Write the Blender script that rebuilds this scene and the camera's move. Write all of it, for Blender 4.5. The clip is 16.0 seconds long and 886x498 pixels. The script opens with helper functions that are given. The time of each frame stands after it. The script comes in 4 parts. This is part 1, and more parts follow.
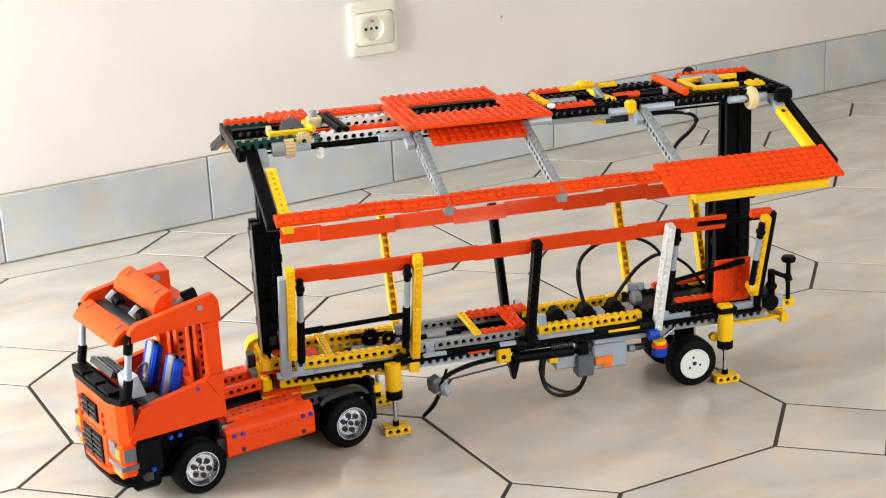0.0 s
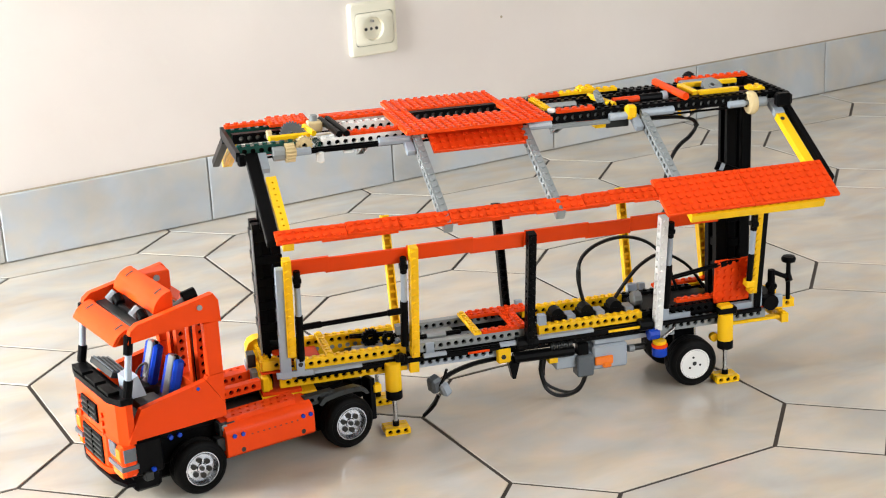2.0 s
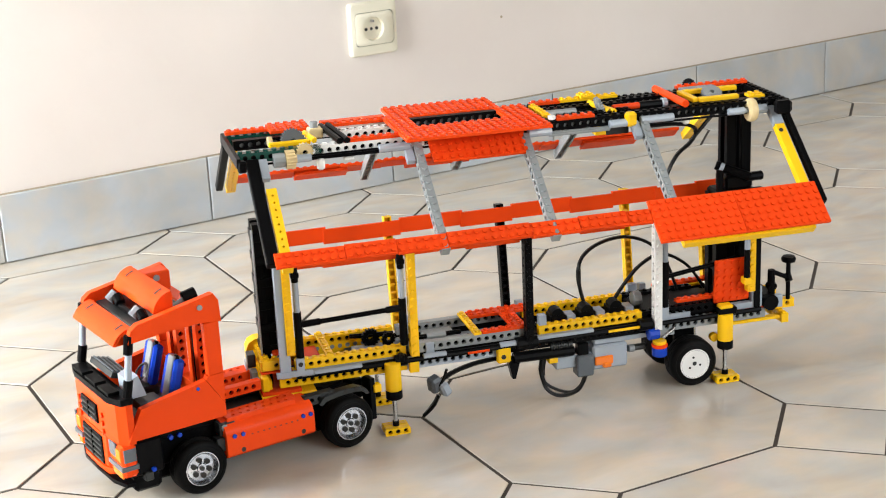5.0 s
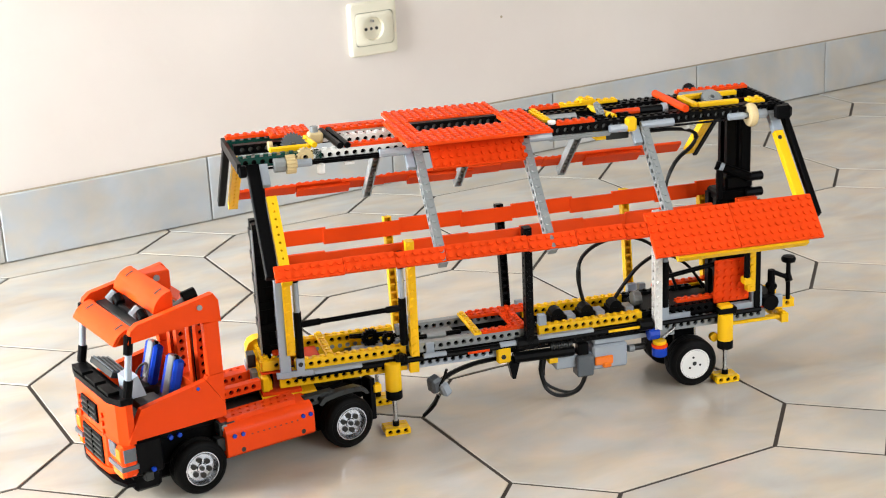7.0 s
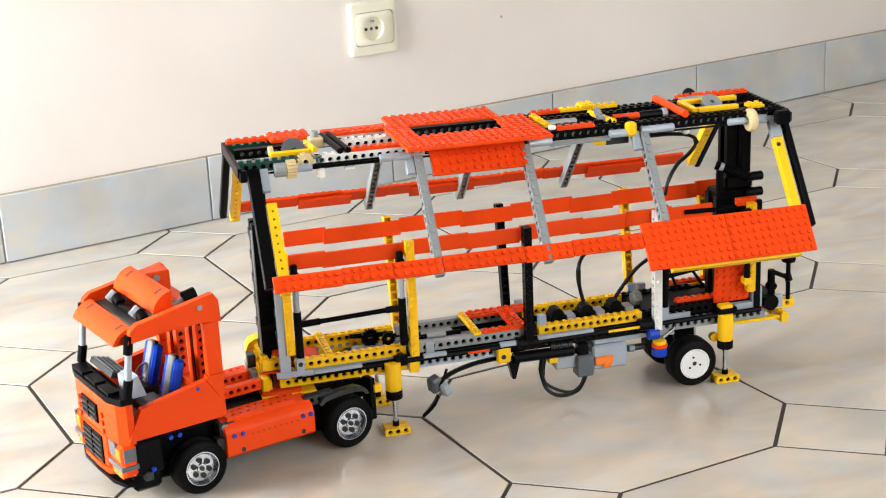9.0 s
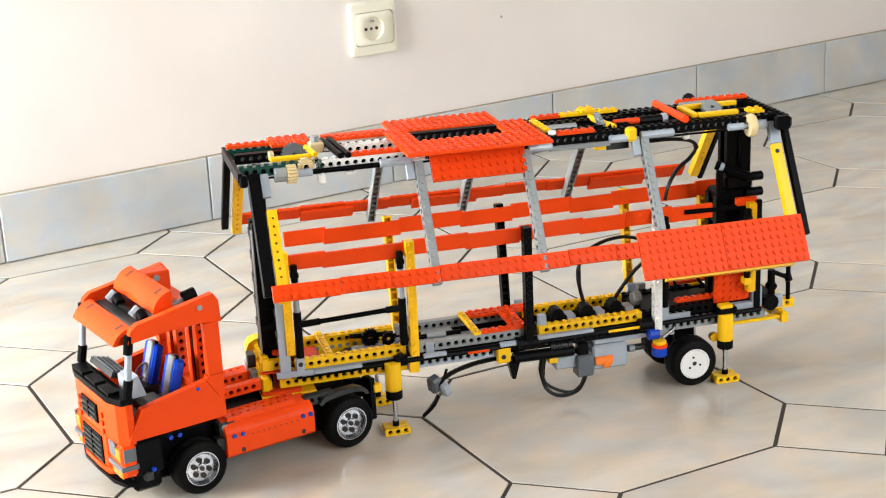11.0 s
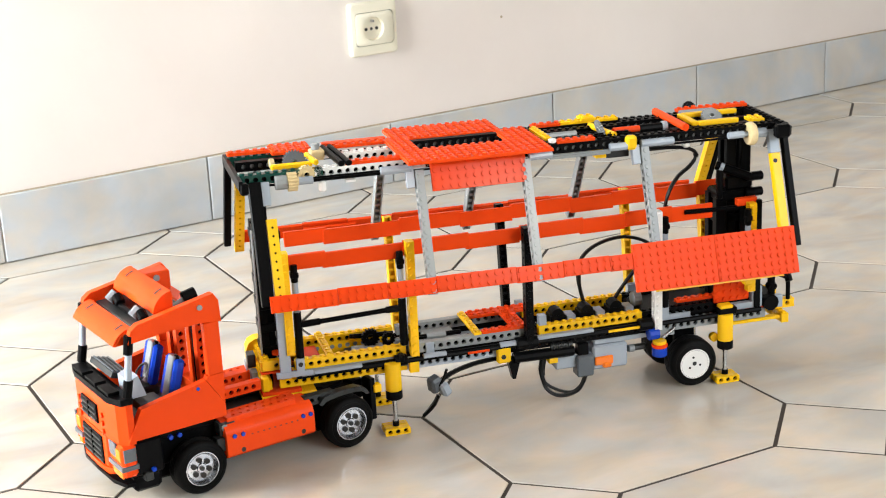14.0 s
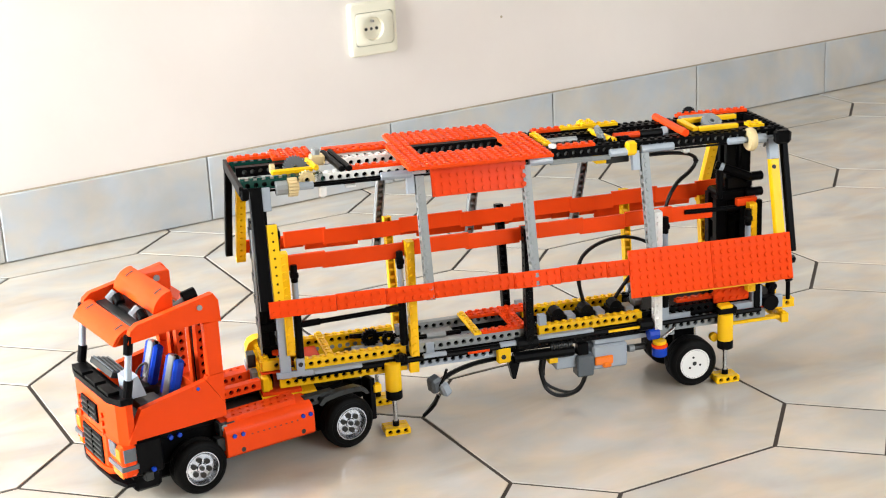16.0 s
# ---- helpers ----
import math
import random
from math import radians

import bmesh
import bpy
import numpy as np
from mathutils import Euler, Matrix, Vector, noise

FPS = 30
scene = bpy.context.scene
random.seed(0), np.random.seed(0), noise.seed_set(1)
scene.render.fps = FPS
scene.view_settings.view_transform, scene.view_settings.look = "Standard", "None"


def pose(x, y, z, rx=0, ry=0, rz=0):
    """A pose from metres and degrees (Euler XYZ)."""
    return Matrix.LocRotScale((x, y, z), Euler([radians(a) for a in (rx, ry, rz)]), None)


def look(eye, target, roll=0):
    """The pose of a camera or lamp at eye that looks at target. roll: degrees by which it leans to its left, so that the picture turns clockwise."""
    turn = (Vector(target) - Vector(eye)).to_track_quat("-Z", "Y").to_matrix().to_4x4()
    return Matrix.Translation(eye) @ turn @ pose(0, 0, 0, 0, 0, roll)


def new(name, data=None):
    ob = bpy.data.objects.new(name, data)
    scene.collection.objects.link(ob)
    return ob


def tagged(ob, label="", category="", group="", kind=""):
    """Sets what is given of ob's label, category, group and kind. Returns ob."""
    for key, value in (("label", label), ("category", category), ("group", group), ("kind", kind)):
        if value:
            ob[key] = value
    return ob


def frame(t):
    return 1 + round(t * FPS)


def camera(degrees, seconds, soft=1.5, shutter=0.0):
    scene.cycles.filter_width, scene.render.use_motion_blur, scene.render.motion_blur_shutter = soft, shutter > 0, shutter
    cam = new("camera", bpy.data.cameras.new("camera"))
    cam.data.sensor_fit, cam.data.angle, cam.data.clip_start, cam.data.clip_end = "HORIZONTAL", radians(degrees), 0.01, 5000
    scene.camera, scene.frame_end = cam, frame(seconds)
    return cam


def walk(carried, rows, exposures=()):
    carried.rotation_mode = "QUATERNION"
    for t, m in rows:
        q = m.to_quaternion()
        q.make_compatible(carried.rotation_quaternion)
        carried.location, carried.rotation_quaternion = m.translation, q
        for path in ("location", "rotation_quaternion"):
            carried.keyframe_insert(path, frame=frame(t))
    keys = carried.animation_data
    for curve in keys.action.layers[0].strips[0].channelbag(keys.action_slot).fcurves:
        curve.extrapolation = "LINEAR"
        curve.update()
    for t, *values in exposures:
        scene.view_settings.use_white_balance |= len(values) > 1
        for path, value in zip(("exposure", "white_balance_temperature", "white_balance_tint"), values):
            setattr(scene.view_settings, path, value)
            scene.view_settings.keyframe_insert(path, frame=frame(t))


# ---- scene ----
cam = camera(31.547, 16.0, 1.1)
EYE, AIM, LEAN = (-0.2068, -1.4199, 0.6566), (0.0812, -0.3147, 0.2883), -2.847
walk(cam, [(0.0, look(EYE, AIM, LEAN)), (16.0, look(EYE, AIM, LEAN))], [(0.0, 0.11), (3.5, 0.11), (7.0, 0.15), (16.0, 0.27)])

S = 0.008  # one stud pitch in metres; the toy is laid out in stud units


# ---- world, light ----
world = bpy.data.worlds.new("world")
scene.world = world
world.use_nodes = True
_n = world.node_tree.nodes
_sky = _n.new("ShaderNodeTexSky")
_sky.sky_type, _sky.sun_disc, _sky.sun_elevation, _sky.sun_rotation = "NISHITA", False, radians(42), radians(250)
world.node_tree.links.new(_sky.outputs[0], _n["Background"].inputs[0])
_n["Background"].inputs[1].default_value = 0.12

WALL_TURN = 16.453
WALL_AT = 98.49 * S
WM = pose(0, 0, 0, 0, 0, WALL_TURN)


def wall_point(s, off, z):
    """A point given along the north wall, out from it into the room, and up, in metres."""
    return WM @ Vector((s, WALL_AT - off, z))


def window_lamp(name, centre, aim, w, h, watts, colour):
    lamp = new(name, bpy.data.lights.new(name, "AREA"))
    lamp.data.shape, lamp.data.size, lamp.data.size_y = "RECTANGLE", w, h
    lamp.data.energy, lamp.data.color = watts, colour
    lamp.matrix_basis = look(centre, aim)
    return lamp


window_lamp("window_light_west", wall_point(-1.62, 0.36, 0.66), wall_point(-0.75, 0.0, 0.62), 0.6, 1.1, 86, (0.91, 0.97, 1.0))
window_lamp("window_light_south", wall_point(0.95, 2.57, 0.90), wall_point(0.80, 1.3, 0.0), 1.6, 1.0, 22, (0.90, 0.96, 1.0))
# small unseen source added at that window for glints on the red sides
window_lamp("glint_lamp", wall_point(0.24, 2.54, 0.84), wall_point(0.24, 1.0, 0.4), 0.16, 0.13, 4.0, (1.0, 0.93, 0.78))


# ---- materials ----
def node_mat(name, rough=0.4, metal=0.0, spec=0.5):
    m = bpy.data.materials.new(name)
    m.use_nodes = True
    b = m.node_tree.nodes["Principled BSDF"]
    b.inputs["Roughness"].default_value = rough
    b.inputs["Metallic"].default_value = metal
    b.inputs["Specular IOR Level"].default_value = spec
    return m, m.node_tree.nodes, m.node_tree.links, b


def plastic(name, colour, rough=0.22, vary=0.10, spec=0.5):
    m, n, l, b = node_mat(name, rough, 0.0, spec)
    info = n.new("ShaderNodeObjectInfo")
    tex = n.new("ShaderNodeTexCoord")
    big = n.new("ShaderNodeTexNoise")
    big.inputs["Scale"].default_value = 35
    fine = n.new("ShaderNodeTexNoise")
    fine.inputs["Scale"].default_value = 900
    fine.inputs["Detail"].default_value = 3
    l.new(tex.outputs["Object"], big.inputs["Vector"])
    l.new(tex.outputs["Object"], fine.inputs["Vector"])
    add = n.new("ShaderNodeMath")
    add.operation = "ADD"
    l.new(info.outputs["Random"], add.inputs[0])
    l.new(big.outputs["Fac"], add.inputs[1])
    ramp = n.new("ShaderNodeMapRange")
    ramp.inputs["From Min"].default_value, ramp.inputs["From Max"].default_value = 0.2, 1.8
    ramp.inputs["To Min"].default_value, ramp.inputs["To Max"].default_value = 1 - vary, 1 + vary
    l.new(add.outputs[0], ramp.inputs["Value"])
    hsv = n.new("ShaderNodeHueSaturation")
    hsv.inputs["Color"].default_value = (*colour, 1)
    l.new(ramp.outputs[0], hsv.inputs["Value"])
    l.new(hsv.outputs[0], b.inputs["Base Color"])
    rr = n.new("ShaderNodeMapRange")
    rr.inputs["To Min"].default_value, rr.inputs["To Max"].default_value = rough * 0.85, rough * 1.2
    l.new(fine.outputs["Fac"], rr.inputs["Value"])
    l.new(rr.outputs[0], b.inputs["Roughness"])
    bump = n.new("ShaderNodeBump")
    bump.inputs["Strength"].default_value, bump.inputs["Distance"].default_value = 0.05, 0.0004
    l.new(big.outputs["Fac"], bump.inputs["Height"])
    l.new(bump.outputs[0], b.inputs["Normal"])
    return m


RED = plastic("red_plastic", (0.82, 0.067, 0.009), 0.16, 0.09, 0.07)
YELLOW = plastic("yellow_plastic", (0.92, 0.54, 0.008), 0.25, 0.08, 0.3)
BLACK = plastic("black_plastic", (0.0034, 0.0034, 0.0038), 0.3, 0.1, 0.045)
BEAM_BLACK = plastic("black_beam_plastic", (0.0034, 0.0034, 0.0038), 0.3, 0.1, 0.045)
GREY = plastic("light_grey_plastic", (0.34, 0.39, 0.45), 0.25, 0.08, 0.4)
STONE = plastic("mid_grey_plastic", (0.265, 0.285, 0.29), 0.25, 0.1, 0.4)
DARK = plastic("dark_grey_plastic", (0.026, 0.028, 0.028), 0.3, 0.1, 0.3)
SLATE = plastic("slate_grey_plastic", (0.10, 0.115, 0.13), 0.28, 0.1, 0.35)
WHITE = plastic("white_plastic", (0.82, 0.82, 0.80), 0.2, 0.03)
TAN = plastic("tan_plastic", (0.66, 0.52, 0.28))
BLUE = plastic("blue_plastic", (0.006, 0.05, 0.46), 0.22, 0.1, 0.25)
GREEN = plastic("dark_green_plastic", (0.006, 0.055, 0.042))
ORANGE = plastic("orange_plastic", (0.90, 0.20, 0.01))
RUBBER = plastic("tyre_rubber", (0.0035, 0.0035, 0.0035), 0.55, 0.1, 0.09)
CABLE = plastic("cable_rubber", (0.004, 0.004, 0.004), 0.4, 0.1, 0.2)
SHINE = node_mat("bare_metal", 0.25, 1.0)[0]
SHINE.node_tree.nodes["Principled BSDF"].inputs["Base Color"].default_value = (0.62, 0.63, 0.65, 1)
RIM = plastic("silver_plastic", (0.50, 0.52, 0.56), 0.22)
RIM.node_tree.nodes["Principled BSDF"].inputs["Metallic"].default_value = 0.95
LENS = plastic("clear_grey_plastic", (0.22, 0.23, 0.25), 0.12)
IVORY = plastic("socket_plastic", (0.76, 0.72, 0.58), 0.3, 0.03)
# near-black solids on the surface; their colour stands for shade in holes
HOLE_SHADE = plastic("hole_shade", (0.02, 0.018, 0.015), 0.6)


def wall_mat():
    m, n, l, b = node_mat("painted_plaster", 0.75)
    tex = n.new("ShaderNodeTexCoord")
    big = n.new("ShaderNodeTexNoise")
    big.inputs["Scale"].default_value, big.inputs["Detail"].default_value = 3.0, 5
    fine = n.new("ShaderNodeTexNoise")
    fine.inputs["Scale"].default_value, fine.inputs["Detail"].default_value = 160, 4
    ramp = n.new("ShaderNodeValToRGB")
    ramp.color_ramp.elements[0].color = (0.71, 0.645, 0.60, 1)
    ramp.color_ramp.elements[1].color = (0.79, 0.73, 0.685, 1)
    ramp.color_ramp.elements[0].position, ramp.color_ramp.elements[1].position = 0.3, 0.7
    bump = n.new("ShaderNodeBump")
    bump.inputs["Strength"].default_value, bump.inputs["Distance"].default_value = 0.12, 0.001
    for t in (big, fine):
        l.new(tex.outputs["Object"], t.inputs["Vector"])
    l.new(big.outputs["Fac"], ramp.inputs["Fac"])
    l.new(ramp.outputs[0], b.inputs["Base Color"])
    l.new(fine.outputs["Fac"], bump.inputs["Height"])
    l.new(bump.outputs[0], b.inputs["Normal"])
    return m


def marble(name, light, dark, rough, streak):
    """Glazed tile with soft streaks; each tile gets its own drift from Random."""
    m, n, l, b = node_mat(name, rough)
    tex = n.new("ShaderNodeTexCoord")
    info = n.new("ShaderNodeObjectInfo")
    mul = n.new("ShaderNodeVectorMath")
    mul.operation = "SCALE"
    mul.inputs[0].default_value = (13.0, 7.0, 5.0)
    l.new(info.outputs["Random"], mul.inputs["Scale"])
    add = n.new("ShaderNodeVectorMath")
    l.new(tex.outputs["Object"], add.inputs[0])
    l.new(mul.outputs[0], add.inputs[1])
    mapp = n.new("ShaderNodeMapping")
    mapp.inputs["Rotation"].default_value = (0, 0, radians(-24))
    mapp.inputs["Scale"].default_value = (streak, streak * 2.2, streak)
    l.new(add.outputs[0], mapp.inputs["Vector"])
    a = n.new("ShaderNodeTexNoise")
    a.inputs["Scale"].default_value, a.inputs["Detail"].default_value, a.inputs["Distortion"].default_value = 1.0, 6, 0.6
    l.new(mapp.outputs[0], a.inputs["Vector"])
    ramp = n.new("ShaderNodeValToRGB")
    e = ramp.color_ramp.elements
    e[0].position, e[1].position = 0.32, 0.68
    e[0].color, e[1].color = (*dark, 1), (*light, 1)
    l.new(a.outputs["Fac"], ramp.inputs["Fac"])
    # rosy and bluish clouds over the streaks
    cloud = n.new("ShaderNodeTexNoise")
    cloud.inputs["Scale"].default_value, cloud.inputs["Detail"].default_value = 22.0, 5
    l.new(add.outputs[0], cloud.inputs["Vector"])
    tint = n.new("ShaderNodeValToRGB")
    tint.color_ramp.elements[0].position, tint.color_ramp.elements[1].position = 0.36, 0.64
    tint.color_ramp.elements[0].color, tint.color_ramp.elements[1].color = (0.88, 0.94, 1, 1), (1, 0.955, 0.88, 1)
    l.new(cloud.outputs["Fac"], tint.inputs["Fac"])
    mix = n.new("ShaderNodeMix")
    mix.data_type, mix.blend_type = "RGBA", "MULTIPLY"
    mix.inputs["Factor"].default_value = 1.0
    l.new(ramp.outputs[0], mix.inputs[6])
    l.new(tint.outputs[0], mix.inputs[7])
    l.new(mix.outputs[2], b.inputs["Base Color"])
    rr = n.new("ShaderNodeMapRange")
    rr.inputs["To Min"].default_value, rr.inputs["To Max"].default_value = rough * 0.8, rough * 1.3
    l.new(a.outputs["Fac"], rr.inputs["Value"])
    l.new(rr.outputs[0], b.inputs["Roughness"])
    return m


PLASTER = wall_mat()
# assumed tone for the unseen walls, darkened to cut bounced light
UNSEEN_PAINT = plastic("unseen_wall_beige", (0.42, 0.36, 0.29), 0.8, 0.06)
TILE = marble("floor_tile_glaze", (0.60, 0.55, 0.485), (0.46, 0.415, 0.355), 0.14, 6.0)
BASE_TILE = marble("baseboard_tile_glaze", (0.58, 0.58, 0.575), (0.43, 0.43, 0.425), 0.2, 6.0)
GROUT = plastic("dark_grout", (0.036, 0.028, 0.022), 0.9, 0.35)
CAULK = plastic("stained_joint", (0.40, 0.33, 0.23), 0.9, 0.35)
SEALANT = plastic("pale_joint", (0.72, 0.70, 0.66), 0.9, 0.2)


# ---- mesh building ----
class Geo:
    """Gathers vertices and faces, in stud units."""

    def __init__(self):
        self.v, self.f, self.hole_tones = [], [], []

    def add(self, verts, faces, m=None):
        k = len(self.v)
        self.v += [tuple(m @ Vector(p)) if m else tuple(p) for p in verts]
        self.f += [tuple(i + k for i in f) for f in faces]
        return self

    def box(self, x0, y0, z0, x1, y1, z1, m=None, b=0.05):
        """A box with its upright and level edges cut back by b."""
        b = min(b, (x1 - x0) * 0.3, (y1 - y0) * 0.3, (z1 - z0) * 0.3)
        rings = []
        for z, i in ((z0, b), (z0 + b, 0), (z1 - b, 0), (z1, b)):
            rings.append([(x0 + i, y0 + b, z), (x0 + b, y0 + i, z), (x1 - b, y0 + i, z), (x1 - i, y0 + b, z),
                          (x1 - i, y1 - b, z), (x1 - b, y1 - i, z), (x0 + b, y1 - i, z), (x0 + i, y1 - b, z)])
        return self.loft(rings, m)

    def loft(self, rings, m=None, caps=True, closed=False):
        n = len(rings[0])
        verts = [p for r in rings for p in r]
        faces = []
        for k in range(len(rings) - (0 if closed else 1)):
            a, b = k * n, ((k + 1) % len(rings)) * n
            faces += [(a + i, a + (i + 1) % n, b + (i + 1) % n, b + i) for i in range(n)]
        if caps and not closed:
            faces += [tuple(range(n - 1, -1, -1)), tuple(range((len(rings) - 1) * n, len(rings) * n))]
        return self.add(verts, faces, m)

    def cyl(self, r, h, m=None, n=12, b=0.0):
        """A cylinder up local z from 0 to h."""
        def ring(rr, z):
            return [(rr * math.cos(2 * math.pi * i / n), rr * math.sin(2 * math.pi * i / n), z) for i in range(n)]
        rings = [ring(r - b, 0), ring(r, b), ring(r, h - b), ring(r - b, h)] if b else [ring(r, 0), ring(r, h)]
        return self.loft(rings, m)

    def lathe(self, profile, m=None, n=24):
        """A profile of (radius, height) turned round local z; closed on itself."""
        rings = [[(r * math.cos(2 * math.pi * i / n), r * math.sin(2 * math.pi * i / n), z) for i in range(n)] for r, z in profile]
        return self.loft(rings, m, closed=True)

    def slab(self, outline, y0, y1, m=None):
        """An outline in local x, z pushed from y0 to y1."""
        return self.loft([[(x, y, z) for x, z in outline] for y in (y0, y1)], m)

    def pipe(self, points, r, n=6, m=None, flat=1.0):
        rings = []
        pts = [Vector(p) for p in points]
        for i, p in enumerate(pts):
            d = (pts[min(i + 1, len(pts) - 1)] - pts[max(i - 1, 0)]).normalized()
            side = d.cross(Vector((0, 0, 1)))
            side = side.normalized() if side.length > 1e-4 else Vector((1, 0, 0))
            up = side.cross(d)
            rings.append([p + side * (r * flat * math.cos(2 * math.pi * k / n)) + up * (r * math.sin(2 * math.pi * k / n)) for k in range(n)])
        return self.loft(rings, m)

    def hole_row(self, n, x0, half_y, z0, z1, r=0.31, m=None):
        """Two side faces at y = -half_y and +half_y with n round holes right through, at x0, x0 + 1 and so on."""
        zc = (z0 + z1) / 2
        for i in range(n):
            c = x0 + i
            sq = [(c + 0.5, zc), (c + 0.5, z1), (c, z1), (c - 0.5, z1), (c - 0.5, zc), (c - 0.5, z0), (c, z0), (c + 0.5, z0)]
            ci = [(c + r * math.cos(a * math.pi / 4), zc + r * math.sin(a * math.pi / 4)) for a in range(8)]
            v = [(x, -half_y, z) for x, z in sq + ci] + [(x, half_y, z) for x, z in sq + ci]
            f = []
            for a in range(8):
                b = (a + 1) % 8
                f += [(a, b, 8 + b, 8 + a), (16 + b, 16 + a, 24 + a, 24 + b), (8 + a, 8 + b, 24 + b, 24 + a)]
            self.add(v, f, m)
            # a disc half-way down each hole stands in for the shade inside
            self.hole_tones.append(len(self.f))
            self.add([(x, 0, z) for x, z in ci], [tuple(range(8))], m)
        return self

    def stud(self, x, y, z, m=None):
        t = Matrix.Translation((x, y, z))
        return self.cyl(0.3, 0.21, (m @ t) if m else t, 10)

    def mesh(self, name, mat):
        me = bpy.data.meshes.new(name)
        hole_tones = set(self.hole_tones if mat is BLACK else ())  # black beams have open holes
        me.from_pydata([(x * S, y * S, z * S) for x, y, z in self.v], [], [f for i, f in enumerate(self.f) if i not in hole_tones])
        me.update()
        bm = bmesh.new()
        bm.from_mesh(me)
        bmesh.ops.recalc_face_normals(bm, faces=bm.faces)
        bm.to_mesh(me)
        bm.free()
        me.polygons.foreach_set("use_smooth", [True] * len(me.polygons))
        me.set_sharp_from_angle(angle=radians(32))
        me.materials.append(mat)
        # black discs paint shade into the holes; grey ones paint light into roof beams
        if self.hole_tones and mat is not BLACK:
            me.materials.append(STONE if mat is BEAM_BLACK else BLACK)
            for i in self.hole_tones:
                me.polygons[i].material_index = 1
        return me


def at(x, y, z, rx=0, ry=0, rz=0):
    """A pose whose place is given in studs."""
    return pose(x * S, y * S, z * S, rx, ry, rz)


def gm(x, y, z, rx=0, ry=0, rz=0):
    """The same inside a mesh, in stud units."""
    return Matrix.LocRotScale((x, y, z), Euler([radians(a) for a in (rx, ry, rz)]), None)


def part(name, geo, material, parent, label="", m=None):
    """One mesh object under a thing or a part. geo: a Geo, or a mesh that is shared."""
    ob = new(name, geo.mesh(name, material) if isinstance(geo, Geo) else geo)
    ob.parent = parent
    if m:
        ob.matrix_basis = m
    return tagged(ob, label)


_shared = {}


def shared(key, build, material):
    k = (key, material.name)
    if k not in _shared:
        g = Geo()
        build(g)
        _shared[k] = g.mesh(key.split(":")[0], material)
    return _shared[k]


def brick(n, material, parent, m, name="beam", label="", studs=True, hole=0.31):
    """A studded beam: n studs along x from 0, one wide round y = 0, 1.2 high round z = 0, with n - 1 holes."""
    def build(g):
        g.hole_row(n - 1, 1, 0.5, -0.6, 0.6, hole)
        for x0, x1 in ((0, 0.5), (n - 0.5, n)):
            g.add([(x0, -0.5, -0.6), (x1, -0.5, -0.6), (x1, -0.5, 0.6), (x0, -0.5, 0.6), (x0, 0.5, -0.6), (x1, 0.5, -0.6), (x1, 0.5, 0.6), (x0, 0.5, 0.6)],
                  [(0, 1, 2, 3), (5, 4, 7, 6), (0, 3, 7, 4) if x0 == 0 else (1, 5, 6, 2)])
        g.add([(0, -0.5, 0.6), (n, -0.5, 0.6), (n, 0.5, 0.6), (0, 0.5, 0.6), (0, -0.5, -0.6), (n, -0.5, -0.6), (n, 0.5, -0.6), (0, 0.5, -0.6)],
              [(0, 1, 2, 3), (7, 6, 5, 4)])
        if studs:
            for i in range(n):
                g.stud(i + 0.5, 0, 0.6)
    return part(name, shared("beam:%d:%d:%.2f" % (n, studs, hole), build, material), material, parent, label, m)


def channel(n, material, parent, m, name="beam", label=""):
    """A studded beam that shows its hollow underside (z = -0.6) with a cross pin at each hole."""
    def build(g):
        g.box(0, -0.5, 0.35, n, 0.5, 0.6, b=0.03)
        for y0, y1 in ((-0.5, -0.34), (0.34, 0.5)):
            g.box(0.16, y0, -0.6, n - 0.16, y1, 0.36, b=0.02)
        for x0, x1 in ((0, 0.16), (n - 0.16, n)):
            g.box(x0, -0.5, -0.6, x1, 0.5, 0.36, b=0.02)
        for i in range(1, n):
            g.cyl(0.24, 0.7, gm(i, 0.35, -0.12, 90), 8)
        for i in range(n):
            g.stud(i + 0.5, 0, 0.6)
    return part(name, shared("channel:%d" % n, build, material), material, parent, label, m)


def arm(n, material, parent, m, name="arm", label="", thick=1.0, hole=0.31):
    """A smooth rounded arm with n holes along x from 0 to n - 1, holes along y."""
    def build(g):
        h, w = 0.46, thick / 2
        if n > 1:
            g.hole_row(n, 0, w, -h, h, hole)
        for c, a0 in ((-0.5, 90), (n - 0.5, -90)):
            pts = [(c + 0.14 * math.cos(radians(a0 + k * 30)), h * math.sin(radians(a0 + k * 30))) for k in range(7)]
            g.slab(pts, -w, w)
        for z in (-h, h):
            g.add([(-0.5, -w, z), (n - 0.5, -w, z), (n - 0.5, w, z), (-0.5, w, z)], [(0, 1, 2, 3)])
    return part(name, shared("arm:%d:%.2f:%.2f" % (n, thick, hole), build, material), material, parent, label, m)


def plate(nx, ny, material, parent, m, name="plate", label="", studs=True, h=0.4):
    """A flat plate, nx by ny studs from 0, its top at z = 0, with studs on it."""
    def build(g):
        g.box(0.02, 0.02, -h, nx - 0.02, ny - 0.02, 0, b=0.04)
        if studs:
            for i in range(nx):
                for j in range(ny):
                    g.stud(i + 0.5, j + 0.5, 0)
    return part(name, shared("plate:%d:%d:%d:%.2f" % (nx, ny, studs, h), build, material), material, parent, label, m)


def block(x0, y0, z0, x1, y1, z1, material, parent, name="block", label="", b=0.06):
    return part(name, Geo().box(x0, y0, z0, x1, y1, z1, b=b), material, parent, label)


